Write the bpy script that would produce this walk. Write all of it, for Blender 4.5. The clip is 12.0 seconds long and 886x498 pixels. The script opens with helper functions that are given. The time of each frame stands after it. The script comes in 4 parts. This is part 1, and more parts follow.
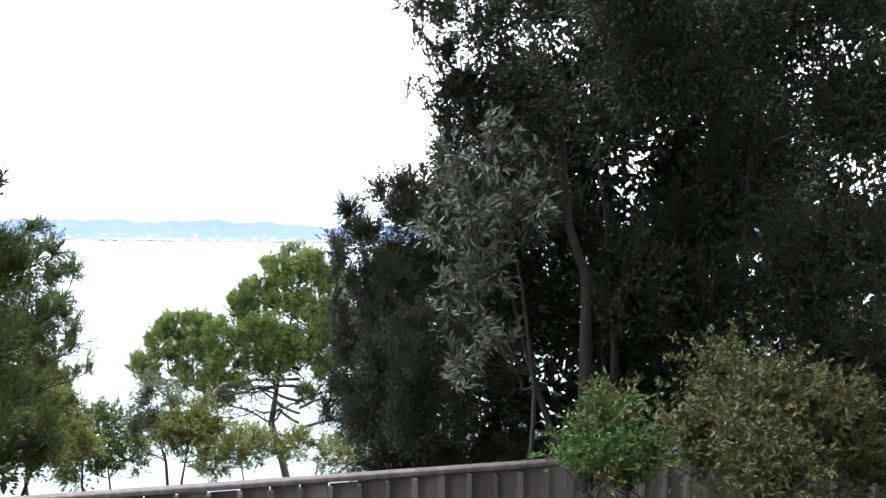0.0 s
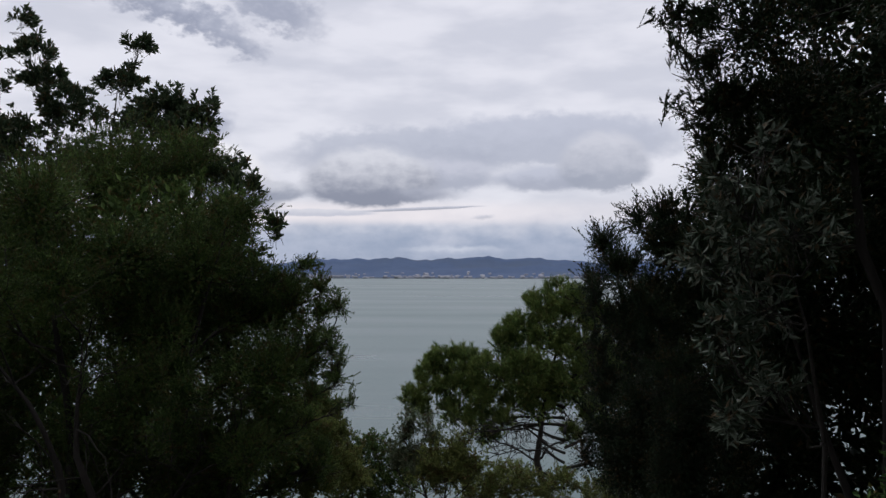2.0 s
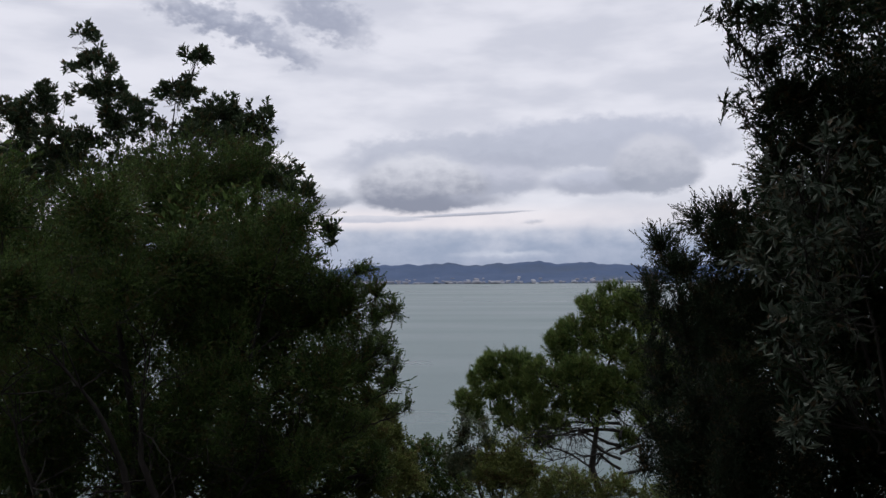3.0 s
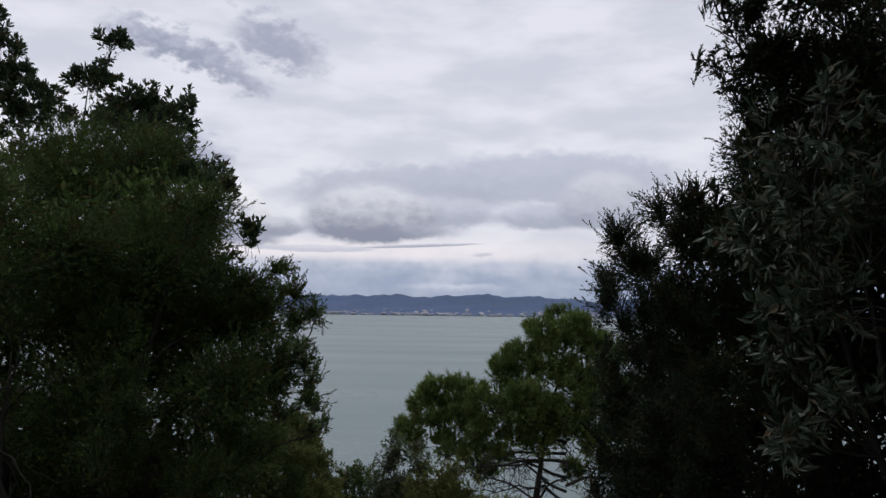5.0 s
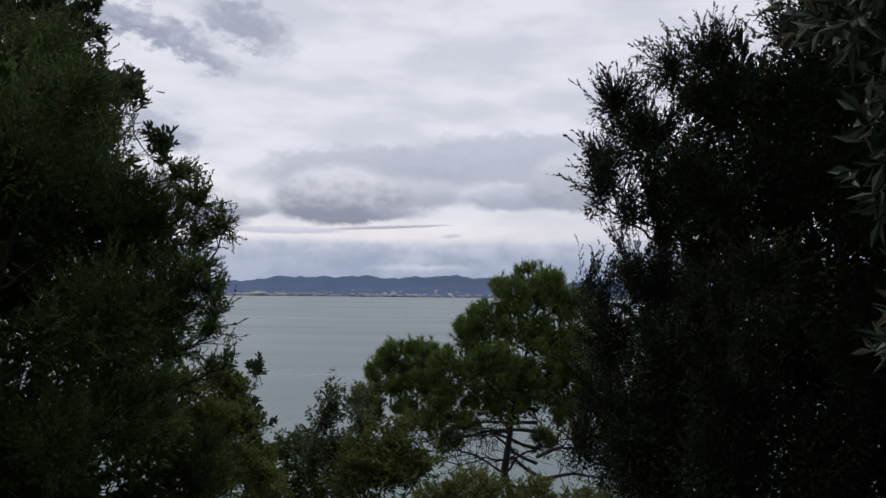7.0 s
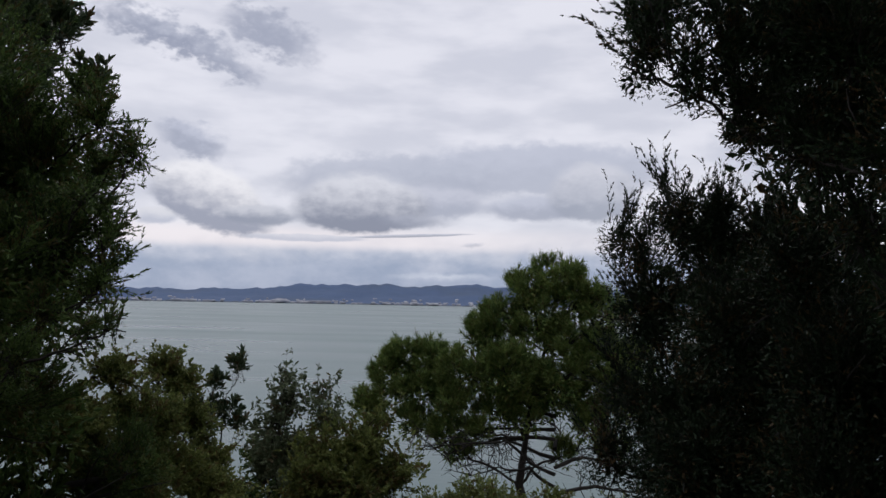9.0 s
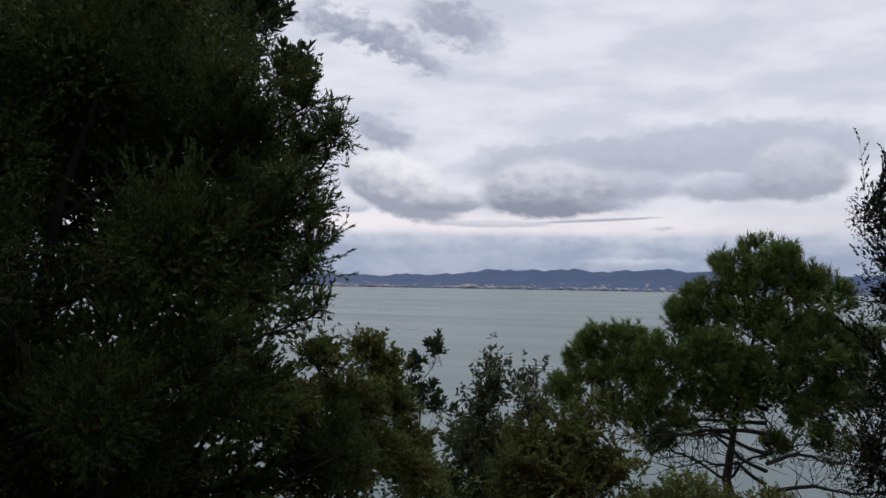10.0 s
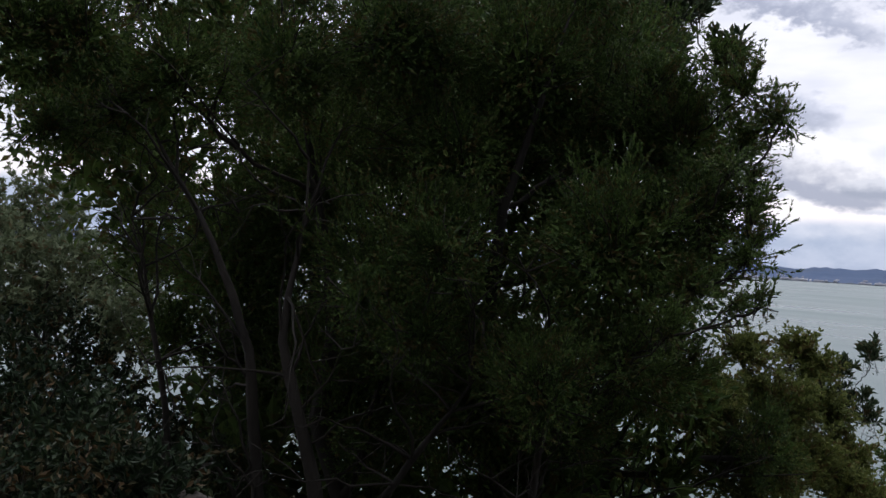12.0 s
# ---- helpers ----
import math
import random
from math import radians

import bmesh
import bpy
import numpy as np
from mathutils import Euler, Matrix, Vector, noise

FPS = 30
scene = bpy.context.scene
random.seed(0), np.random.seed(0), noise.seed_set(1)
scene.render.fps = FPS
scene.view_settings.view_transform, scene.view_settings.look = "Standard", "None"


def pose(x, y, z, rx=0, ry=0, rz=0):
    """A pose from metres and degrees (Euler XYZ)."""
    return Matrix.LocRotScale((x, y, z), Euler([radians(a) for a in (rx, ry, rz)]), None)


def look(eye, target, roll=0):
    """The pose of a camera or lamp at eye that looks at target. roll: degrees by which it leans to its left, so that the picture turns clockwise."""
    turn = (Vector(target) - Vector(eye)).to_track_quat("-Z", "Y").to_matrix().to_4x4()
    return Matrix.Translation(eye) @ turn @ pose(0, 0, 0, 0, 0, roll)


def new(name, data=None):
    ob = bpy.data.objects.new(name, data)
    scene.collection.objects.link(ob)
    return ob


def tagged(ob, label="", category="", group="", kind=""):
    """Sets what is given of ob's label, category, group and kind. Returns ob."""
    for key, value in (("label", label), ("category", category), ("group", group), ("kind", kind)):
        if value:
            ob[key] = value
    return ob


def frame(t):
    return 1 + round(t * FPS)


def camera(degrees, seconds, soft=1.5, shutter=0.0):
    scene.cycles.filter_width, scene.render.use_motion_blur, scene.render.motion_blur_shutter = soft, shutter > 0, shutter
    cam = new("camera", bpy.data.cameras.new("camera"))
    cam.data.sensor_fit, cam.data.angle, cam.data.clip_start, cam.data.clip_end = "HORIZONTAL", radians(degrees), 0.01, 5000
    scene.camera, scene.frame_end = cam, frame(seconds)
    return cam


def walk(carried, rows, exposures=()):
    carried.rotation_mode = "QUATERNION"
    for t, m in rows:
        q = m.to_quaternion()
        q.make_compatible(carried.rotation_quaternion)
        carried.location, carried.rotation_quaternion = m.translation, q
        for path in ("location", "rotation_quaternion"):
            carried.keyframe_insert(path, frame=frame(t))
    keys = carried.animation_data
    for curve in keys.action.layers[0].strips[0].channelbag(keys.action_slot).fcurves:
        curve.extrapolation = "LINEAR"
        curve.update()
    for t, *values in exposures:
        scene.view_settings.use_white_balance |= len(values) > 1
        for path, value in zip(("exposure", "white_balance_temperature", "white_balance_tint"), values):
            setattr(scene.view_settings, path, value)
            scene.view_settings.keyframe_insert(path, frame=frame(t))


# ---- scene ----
cam = camera(55.7, 12.0)
PATH = [
    (0, (-0.090, -0.254, 1.613), (1.193, 4.578, 1.549), 0.74),
    (0.1, (-0.065, -0.204, 1.589), (0.805, 4.719, 1.614), 2.08),
    (0.5, (0.020, -0.030, 1.520), (0.374, 4.957, 1.591), 2.28),
    (1, (0.020, 0.094, 1.547), (0.359, 5.081, 1.650), 0.99),
    (1.5, (0.049, 0.086, 1.593), (0.163, 5.082, 1.736), 0.16),
    (2, (0.044, 0.053, 1.607), (-0.245, 5.043, 1.744), 0.07),
    (2.5, (0.000, 0.000, 1.600), (-0.527, 4.970, 1.764), -0.22),
    (3, (0.009, 0.050, 1.598), (-0.577, 5.013, 1.768), -0.40),
    (3.5, (0.055, 0.159, 1.560), (-0.439, 5.131, 1.746), 0.36),
    (5.5, (0.057, 1.188, 1.272), (-0.171, 6.168, 1.656), 0.24),
    (6, (0.074, 1.488, 1.134), (-0.096, 6.471, 1.517), -0.05),
    (6.5, (0.127, 1.840, 1.006), (-0.031, 6.827, 1.330), 0.70),
    (7, (0.126, 2.225, 0.974), (0.028, 7.217, 1.224), 0.59),
    (8.8, (0.259, 3.396, 0.722), (0.203, 8.384, 1.068), 0.67),
    (9, (0.277, 3.483, 0.723), (0.052, 8.469, 1.025), 1.10),
    (9.5, (0.196, 3.649, 0.707), (-0.409, 8.607, 0.934), 0.79),
    (10, (0.145, 3.725, 0.703), (-1.174, 8.544, 0.898), 0.97),
    (10.5, (0.153, 3.758, 0.705), (-1.628, 8.427, 0.893), 0.76),
    (11, (0.153, 3.748, 0.701), (-1.858, 8.323, 0.868), 0.33),
    (11.5, (0.127, 3.725, 0.701), (-2.615, 7.902, 0.874), 0.12),
    (12, (0.070, 3.617, 0.716), (-3.302, 7.309, 0.743), 3.32),
]
walk(cam, [(t, look(eye, target, roll)) for t, eye, target, roll in PATH],
     exposures=[(0, 2.95), (0.5, 1.4), (1.0, 0.68), (1.5, 0.1), (2.0, 0.0), (11.3, 0.0), (12.0, 0.4)])

# ---- world and sun ----
SUN_ELEVATION, SUN_TURN = 60, -30


class Nodes:
    """Short ways to wire shader nodes."""

    def __init__(self, tree):
        self.tree = tree
        tree.nodes.clear()

    def put(self, kind, **inputs):
        node = self.tree.nodes.new(kind)
        for key, value in inputs.items():
            key = int(key[1:]) if key[0] == "i" and key[1:].isdigit() else key.replace("_", " ")
            if isinstance(value, bpy.types.NodeSocket):
                self.tree.links.new(value, node.inputs[key])
            else:
                node.inputs[key].default_value = value
        return node

    def calc(self, operation, *values, clamp=False):
        node = self.tree.nodes.new("ShaderNodeMath")
        node.operation, node.use_clamp = operation, clamp
        for i, value in enumerate(values):
            if isinstance(value, bpy.types.NodeSocket):
                self.tree.links.new(value, node.inputs[i])
            else:
                node.inputs[i].default_value = value
        return node.outputs[0]

    def blend(self, factor, a, b):
        node = self.tree.nodes.new("ShaderNodeMix")
        node.data_type = "RGBA"
        for socket, value in ((node.inputs[0], factor), (node.inputs[6], a), (node.inputs[7], b)):
            if isinstance(value, bpy.types.NodeSocket):
                self.tree.links.new(value, socket)
            else:
                socket.default_value = (*value, 1) if isinstance(value, tuple) and len(value) == 3 else value
        return node.outputs[2]

    def step(self, value, low, high, a=0.0, b=1.0):
        node = self.tree.nodes.new("ShaderNodeMapRange")
        node.interpolation_type = "SMOOTHSTEP"
        for i, v in enumerate((value, low, high, a, b)):
            if isinstance(v, bpy.types.NodeSocket):
                self.tree.links.new(v, node.inputs[i])
            else:
                node.inputs[i].default_value = v
        return node.outputs[0]

    def noise(self, vector, scale, detail=4.0, rough=0.55):
        return self.put("ShaderNodeTexNoise", Vector=vector, Scale=scale, Detail=detail, Roughness=rough).outputs[0]


world = bpy.data.worlds.new("sky")
scene.world = world
world.use_nodes = True
n = Nodes(world.node_tree)
direction = n.put("ShaderNodeTexCoord").outputs["Generated"]
split = n.put("ShaderNodeSeparateXYZ", i0=direction)
east, north, high = split.outputs
azimuth = n.calc("MULTIPLY", n.calc("ARCTAN2", n.calc("MULTIPLY", east, -1.0), north), 57.2958)
elevation = n.calc("MULTIPLY", n.calc("ARCSINE", high), 57.2958)
flat = n.put("ShaderNodeCombineXYZ", X=n.calc("MULTIPLY", azimuth, 0.05), Y=n.calc("MULTIPLY", elevation, 0.16), Z=0.0).outputs[0]
fine = n.put("ShaderNodeCombineXYZ", X=n.calc("MULTIPLY", azimuth, 0.25), Y=n.calc("MULTIPLY", elevation, 0.4), Z=3.0).outputs[0]
warp_a = n.calc("SUBTRACT", n.noise(fine, 2.2, 3.0, 0.5), 0.5)
curl = n.calc("SUBTRACT", n.noise(fine, 6.0, 4.0, 0.6), 0.5)
warp_b = n.calc("SUBTRACT", n.noise(fine, 3.6, 3.0, 0.55), 0.5)
bands = n.noise(flat, 2.2, 4.0, 0.5)
puffs = n.noise(fine, 1.0, 6.0, 0.6)
upper = n.blend(n.step(bands, 0.36, 0.64), (0.55, 0.56, 0.64), (0.69, 0.69, 0.76))
low_haze = n.blend(n.step(puffs, 0.35, 0.7), (0.27, 0.325, 0.455), (0.37, 0.415, 0.54))
tone = n.blend(n.step(n.calc("ADD", elevation, n.calc("MULTIPLY", warp_a, 2.4)), 1.9, 4.5), low_haze, upper)
# the brighter belt under the cumulus bases
belt = n.calc("MULTIPLY", n.step(elevation, 3.0, 3.7), n.step(elevation, 5.2, 4.1))
tone = n.blend(n.calc("MULTIPLY", belt, n.step(azimuth, -12.0, 9.0, 0.25, 0.7)), tone, (0.80, 0.74, 0.77))


def cloud(tone, az, el, wide, tall, top, base, strength=1.0, tilt=0.0, rag=0.7, edge=0.6, flat_base=False):
    """One cloud of the overcast: a ragged ellipse, pale above and grey at its base."""
    da = n.calc("ADD", n.calc("SUBTRACT", azimuth, az), n.calc("MULTIPLY", warp_a, rag * wide * 0.45))
    de = n.calc("ADD", n.calc("SUBTRACT", elevation, el), n.calc("MULTIPLY", warp_b, rag * tall * 0.9))
    de = n.calc("SUBTRACT", de, n.calc("MULTIPLY", da, tilt))
    u, v = n.calc("DIVIDE", da, wide), n.calc("DIVIDE", de, tall)
    v = n.calc("MULTIPLY", v, n.step(v, 0.0, -0.2, 1.0, 1.7)) if flat_base else v
    if flat_base:
        u = n.calc("ADD", u, n.calc("MULTIPLY", curl, 0.08))
        v = n.calc("ADD", v, n.calc("MULTIPLY", curl, 0.12))
    away = n.calc("SQRT", n.calc("ADD", n.calc("MULTIPLY", u, u), n.calc("MULTIPLY", v, v)))
    cover = n.calc("MULTIPLY", n.step(away, 1.0, edge), strength)
    return n.blend(cover, tone, n.blend(n.step(n.calc("ADD", v, n.calc("MULTIPLY", warp_b, 0.6)), *((-0.45, 0.85) if flat_base else (-0.45, 0.6))), base, top))


GREY, DARK, PALE, WHITE = (0.43, 0.45, 0.55), (0.24, 0.26, 0.34), (0.55, 0.56, 0.64), (0.80, 0.78, 0.81)
tone = cloud(tone, -4.0, 8.9, 11.0, 2.2, (0.45, 0.47, 0.565), (0.40, 0.42, 0.51), 0.9)
tone = cloud(tone, 6.5, 7.9, 9.0, 2.3, (0.43, 0.45, 0.54), (0.35, 0.37, 0.46), 0.85)
tone = cloud(tone, 3.6, 6.6, 5.0, 1.3, (0.50, 0.51, 0.60), (0.33, 0.35, 0.44), 0.85)
tone = cloud(tone, 8.2, 5.9, 5.2, 2.9, (0.60, 0.605, 0.67), (0.22, 0.235, 0.31), 1.0, rag=0.35, flat_base=True, edge=0.74)
tone = cloud(tone, 4.6, 5.3, 3.0, 0.6, (0.36, 0.375, 0.46), (0.28, 0.295, 0.375), 0.85, rag=1.2, edge=0.3)
tone = cloud(tone, -3.6, 6.3, 4.0, 1.0, GREY, (0.30, 0.32, 0.41), 0.8)
tone = cloud(tone, -7.6, 6.9, 3.5, 2.8, (0.56, 0.565, 0.635), (0.30, 0.32, 0.40), 0.9, rag=0.35, flat_base=True, edge=0.74)
tone = cloud(tone, 18.2, 5.9, 4.5, 3.1, (0.76, 0.75, 0.79), (0.29, 0.305, 0.39), 1.0, rag=0.35, tilt=0.28, flat_base=True, edge=0.74)
tone = cloud(tone, 15.0, 5.4, 3.2, 0.8, (0.50, 0.51, 0.58), (0.25, 0.27, 0.35), 0.9)
tone = cloud(tone, 21.6, 5.1, 1.6, 0.7, (0.62, 0.62, 0.68), GREY, 0.9)
tone = cloud(tone, 19.6, 10.2, 2.7, 1.4, GREY, (0.30, 0.32, 0.41), 0.85, tilt=0.25, rag=1.8, edge=0.4)
tone = cloud(tone, 20.8, 16.7, 6.2, 1.45, (0.38, 0.40, 0.49), (0.27, 0.29, 0.38), 0.95, tilt=0.26, rag=2.4, edge=0.35)
tone = cloud(tone, 17.4, 15.0, 2.6, 1.1, (0.36, 0.38, 0.47), (0.29, 0.31, 0.40), 0.9, tilt=0.5, rag=2.4, edge=0.3)
tone = cloud(tone, 14.8, 17.5, 3.9, 2.1, (0.36, 0.38, 0.47), (0.30, 0.32, 0.41), 0.9, tilt=0.35, rag=2.2, edge=0.3)
tone = cloud(tone, 5.0, 4.3, 5.2, 0.13, GREY, DARK, 0.8, tilt=-0.045, rag=0.5)
tone = cloud(tone, 12.0, 4.0, 5.0, 0.3, PALE, GREY, 0.8, rag=0.8)
tone = cloud(tone, 0.6, 3.75, 0.9, 0.25, GREY, (0.34, 0.36, 0.44), 0.6, rag=2.4, edge=0.2)
tone = cloud(tone, 2.5, 1.5, 4.6, 0.4, (0.62, 0.65, 0.74), (0.42, 0.46, 0.58), 0.6, rag=1.6, edge=0.2)
tone = cloud(tone, -22.0, 10.0, 9.0, 2.6, PALE, GREY, 0.8)
tone = cloud(tone, 34.0, 8.0, 7.0, 2.4, WHITE, GREY, 0.8)
sky = n.put("ShaderNodeTexSky")
sky.sky_type, sky.sun_disc = "NISHITA", False
sky.sun_elevation, sky.sun_rotation = radians(SUN_ELEVATION), radians(SUN_TURN)
clear = n.put("ShaderNodeBackground", Color=sky.outputs[0], Strength=0.10)
overcast = n.put("ShaderNodeBackground", Color=tone, Strength=1.15)
both = n.put("ShaderNodeMixShader", i0=0.94, i1=clear.outputs[0], i2=overcast.outputs[0])
n.put("ShaderNodeOutputWorld", Surface=both.outputs[0])

sun = new("sun", bpy.data.lights.new("sun", "SUN"))
sun.data.energy, sun.data.angle, sun.data.color = 0.6, radians(25), (1.0, 0.97, 0.92)
away = Vector((math.sin(radians(SUN_TURN)) * math.cos(radians(SUN_ELEVATION)),
               math.cos(radians(SUN_TURN)) * math.cos(radians(SUN_ELEVATION)), math.sin(radians(SUN_ELEVATION))))
sun.matrix_world = look(away * 50, (0, 0, 0))


# ---- materials ----
def leaf_material(name, dark, light, brown=(0.10, 0.055, 0.025), browning=0.12, rough=0.5, through_light=0.12, patch=1.3):
    m = bpy.data.materials.new(name)
    m.use_nodes = True
    k = Nodes(m.node_tree)
    place = k.put("ShaderNodeTexCoord").outputs["Object"]
    each = k.put("ShaderNodeNewGeometry").outputs["Random Per Island"]
    clumps = k.noise(place, patch, 3.0)
    small = k.noise(place, patch * 7, 2.0)
    mix = k.calc("ADD", k.calc("MULTIPLY", each, 0.5), k.calc("MULTIPLY", clumps, 0.7))
    color = k.blend(k.step(mix, 0.3, 0.9), dark, light)
    dead = k.calc("MULTIPLY", k.step(k.calc("ADD", small, k.calc("MULTIPLY", each, 0.25)), 0.72 - browning, 0.86 - browning), 0.75)
    color = k.blend(dead, color, brown)
    gloss = k.put("ShaderNodeBsdfPrincipled", Base_Color=color, Roughness=rough)
    gloss.inputs["Specular IOR Level"].default_value = 0.12
    thin = k.put("ShaderNodeBsdfTranslucent", Color=color)
    mixed = k.put("ShaderNodeMixShader", i0=through_light, i1=gloss.outputs[0], i2=thin.outputs[0])
    k.put("ShaderNodeOutputMaterial", Surface=mixed.outputs[0])
    return m


def rough_material(name, a, b, scale=8.0, rough=0.85, bump=0.3, stretch=(1, 1, 1), stain=None, depth=0.01):
    m = bpy.data.materials.new(name)
    m.use_nodes = True
    k = Nodes(m.node_tree)
    place = k.put("ShaderNodeTexCoord").outputs["Object"]
    long = k.put("ShaderNodeVectorMath", i0=place, i1=stretch)
    long.operation = "MULTIPLY"
    grain = k.noise(long.outputs[0], scale, 6.0, 0.65)
    wide = k.noise(place, scale * 0.15, 3.0)
    each = k.put("ShaderNodeObjectInfo").outputs["Random"]
    mix = k.calc("ADD", k.calc("MULTIPLY", grain, 0.7), k.calc("MULTIPLY", each, 0.25))
    color = k.blend(k.step(mix, 0.3, 0.75), a, b)
    if stain:
        color = k.blend(k.calc("MULTIPLY", k.step(wide, 0.5, 0.68), 0.7), color, stain)
    shader = k.put("ShaderNodeBsdfPrincipled", Base_Color=color, Roughness=rough,
                   Normal=k.put("ShaderNodeBump", Strength=bump, Distance=depth, Height=grain).outputs[0])
    k.put("ShaderNodeOutputMaterial", Surface=shader.outputs[0])
    return m


def water_material():
    m = bpy.data.materials.new("sea_water")
    m.use_nodes = True
    k = Nodes(m.node_tree)
    place = k.put("ShaderNodeTexCoord").outputs["Object"]
    def stretched(x, y):
        node = k.put("ShaderNodeVectorMath", i0=place, i1=(x, y, 1))
        node.operation = "MULTIPLY"
        return node.outputs[0]
    waves = k.noise(stretched(0.25, 0.8), 1.0, 4.0, 0.6)
    streak = k.noise(stretched(0.0022, 0.010), 1.0, 4.0, 0.6)
    color = k.blend(k.step(streak, 0.38, 0.62), (0.066, 0.116, 0.112), (0.098, 0.155, 0.150))
    shader = k.put("ShaderNodeBsdfPrincipled", Base_Color=color, IOR=1.33,
                   Roughness=k.step(streak, 0.3, 0.7, 0.26, 0.40),
                   Normal=k.put("ShaderNodeBump", Strength=0.3, Distance=0.2, Height=waves).outputs[0])
    k.put("ShaderNodeOutputMaterial", Surface=shader.outputs[0])
    return m


kanuka_green = leaf_material("fine_olive_foliage", (0.030, 0.060, 0.018), (0.122, 0.186, 0.052), browning=0.05, through_light=0.3)
# The shade on the right-hand trees is put into this darker leaf colour.
kanuka_shaded = leaf_material("shaded_fine_foliage", (0.013, 0.025, 0.012), (0.036, 0.060, 0.028), browning=0.03)
# Darker again: the overhung bush's shade goes into its leaf colour.
shaded_bush_green = leaf_material("shaded_bush_foliage", (0.009, 0.018, 0.009), (0.024, 0.040, 0.019), browning=0.02)
karo_green = leaf_material("leathery_foliage", (0.030, 0.052, 0.026), (0.085, 0.115, 0.062), browning=0.02, rough=0.35, through_light=0.25)
bush_green = leaf_material("yellow_green_foliage", (0.085, 0.115, 0.034), (0.21, 0.24, 0.075), browning=0.05, through_light=0.35)
pale_green = leaf_material("grey_green_foliage", (0.085, 0.115, 0.062), (0.21, 0.25, 0.15), browning=0.03, through_light=0.3)
lance_green = leaf_material("grey_backed_foliage", (0.022, 0.040, 0.022), (0.13, 0.155, 0.12), browning=0.02, rough=0.4, patch=3.0)
fresh_green = leaf_material("fresh_green_foliage", (0.030, 0.070, 0.018), (0.075, 0.125, 0.035), browning=0.03)
brown_green = leaf_material("olive_brown_foliage", (0.034, 0.046, 0.018), (0.090, 0.102, 0.040), browning=0.02)
pine_green = leaf_material("pine_needles", (0.052, 0.100, 0.028), (0.205, 0.27, 0.075), browning=0.03, patch=2.6, through_light=0.25)
bark = rough_material("rough_bark", (0.012, 0.010, 0.008), (0.034, 0.028, 0.023), 14.0, 0.9, 0.8, (1, 1, 0.25))
wood = rough_material("weathered_grey_wood", (0.045, 0.038, 0.036), (0.135, 0.12, 0.115), 22.0, 0.85, 0.4, (1, 1, 0.06), (0.06, 0.055, 0.045))
soil = rough_material("leaf_litter_and_soil", (0.035, 0.028, 0.018), (0.08, 0.075, 0.04), 6.0, 0.95, 0.7, (1, 1, 1), (0.03, 0.05, 0.015), 0.04)
# Air haze over the bay is painted into the hills' blue base colour.
hill_skin = rough_material("hazy_wooded_hills", (0.040, 0.078, 0.165), (0.060, 0.104, 0.205), 0.010, 0.95, 0.0, (1, 1, 2.0), (0.044, 0.072, 0.125))
# The shore trees have the bluish distance haze mixed into their colour too.
shore_skin = rough_material("hazy_shore_trees", (0.045, 0.062, 0.085), (0.10, 0.12, 0.15), 0.02, 0.95, 0.0)
house_skin = rough_material("distant_pale_buildings", (0.22, 0.23, 0.27), (0.75, 0.75, 0.78), 0.02, 0.8, 0.0)
boat_skin = rough_material("white_boat_paint", (0.78, 0.78, 0.80), (0.82, 0.82, 0.84), 1.0, 0.4, 0.0)
water = water_material()


# ---- meshes ----
def ground_height(x, y):
    """The sloping path down to the fence, the bank behind it and the cliff to the sea."""
    base = np.interp(y, [-400, 0, 3.4, 5.2, 14, 22, 34, 60, 90], [0, 0, -0.92, -0.98, -4.2, -8.5, -22.0, -29.0, -32.0])
    return base + 0.05 * np.sin(x * 1.7 + y * 0.9) * np.clip((y - 4.6) * 0.5, 0, 3) + 0.012 * np.sin(x * 3.1) * np.cos(y * 2.3)


def solid(name, verts, tris, material, parent=None, label="", kind="", smooth=False):
    """One mesh object out of arrays of corners and triangles."""
    verts, tris = np.asarray(verts, np.float32).reshape(-1, 3), np.asarray(tris, np.int32).reshape(-1, 3)
    me = bpy.data.meshes.new(name)
    me.vertices.add(len(verts))
    me.vertices.foreach_set("co", verts.ravel())
    me.loops.add(tris.size)
    me.loops.foreach_set("vertex_index", tris.ravel())
    me.polygons.add(len(tris))
    me.polygons.foreach_set("loop_start", np.arange(0, tris.size, 3, dtype=np.int32))
    me.polygons.foreach_set("use_smooth", np.full(len(tris), smooth))
    me.update(calc_edges=True)
    me.materials.append(material)
    ob = new(name, me)
    if parent:
        ob.parent = parent
    return tagged(ob, label, kind=kind)


def part(name, bm, material, parent=None, label=""):
    me = bpy.data.meshes.new(name)
    bm.to_mesh(me)
    bm.free()
    me.materials.append(material)
    ob = new(name, me)
    ob.parent = parent
    return tagged(ob, label)


def unit(v):
    return v / np.maximum(np.linalg.norm(v, axis=-1, keepdims=True), 1e-9)


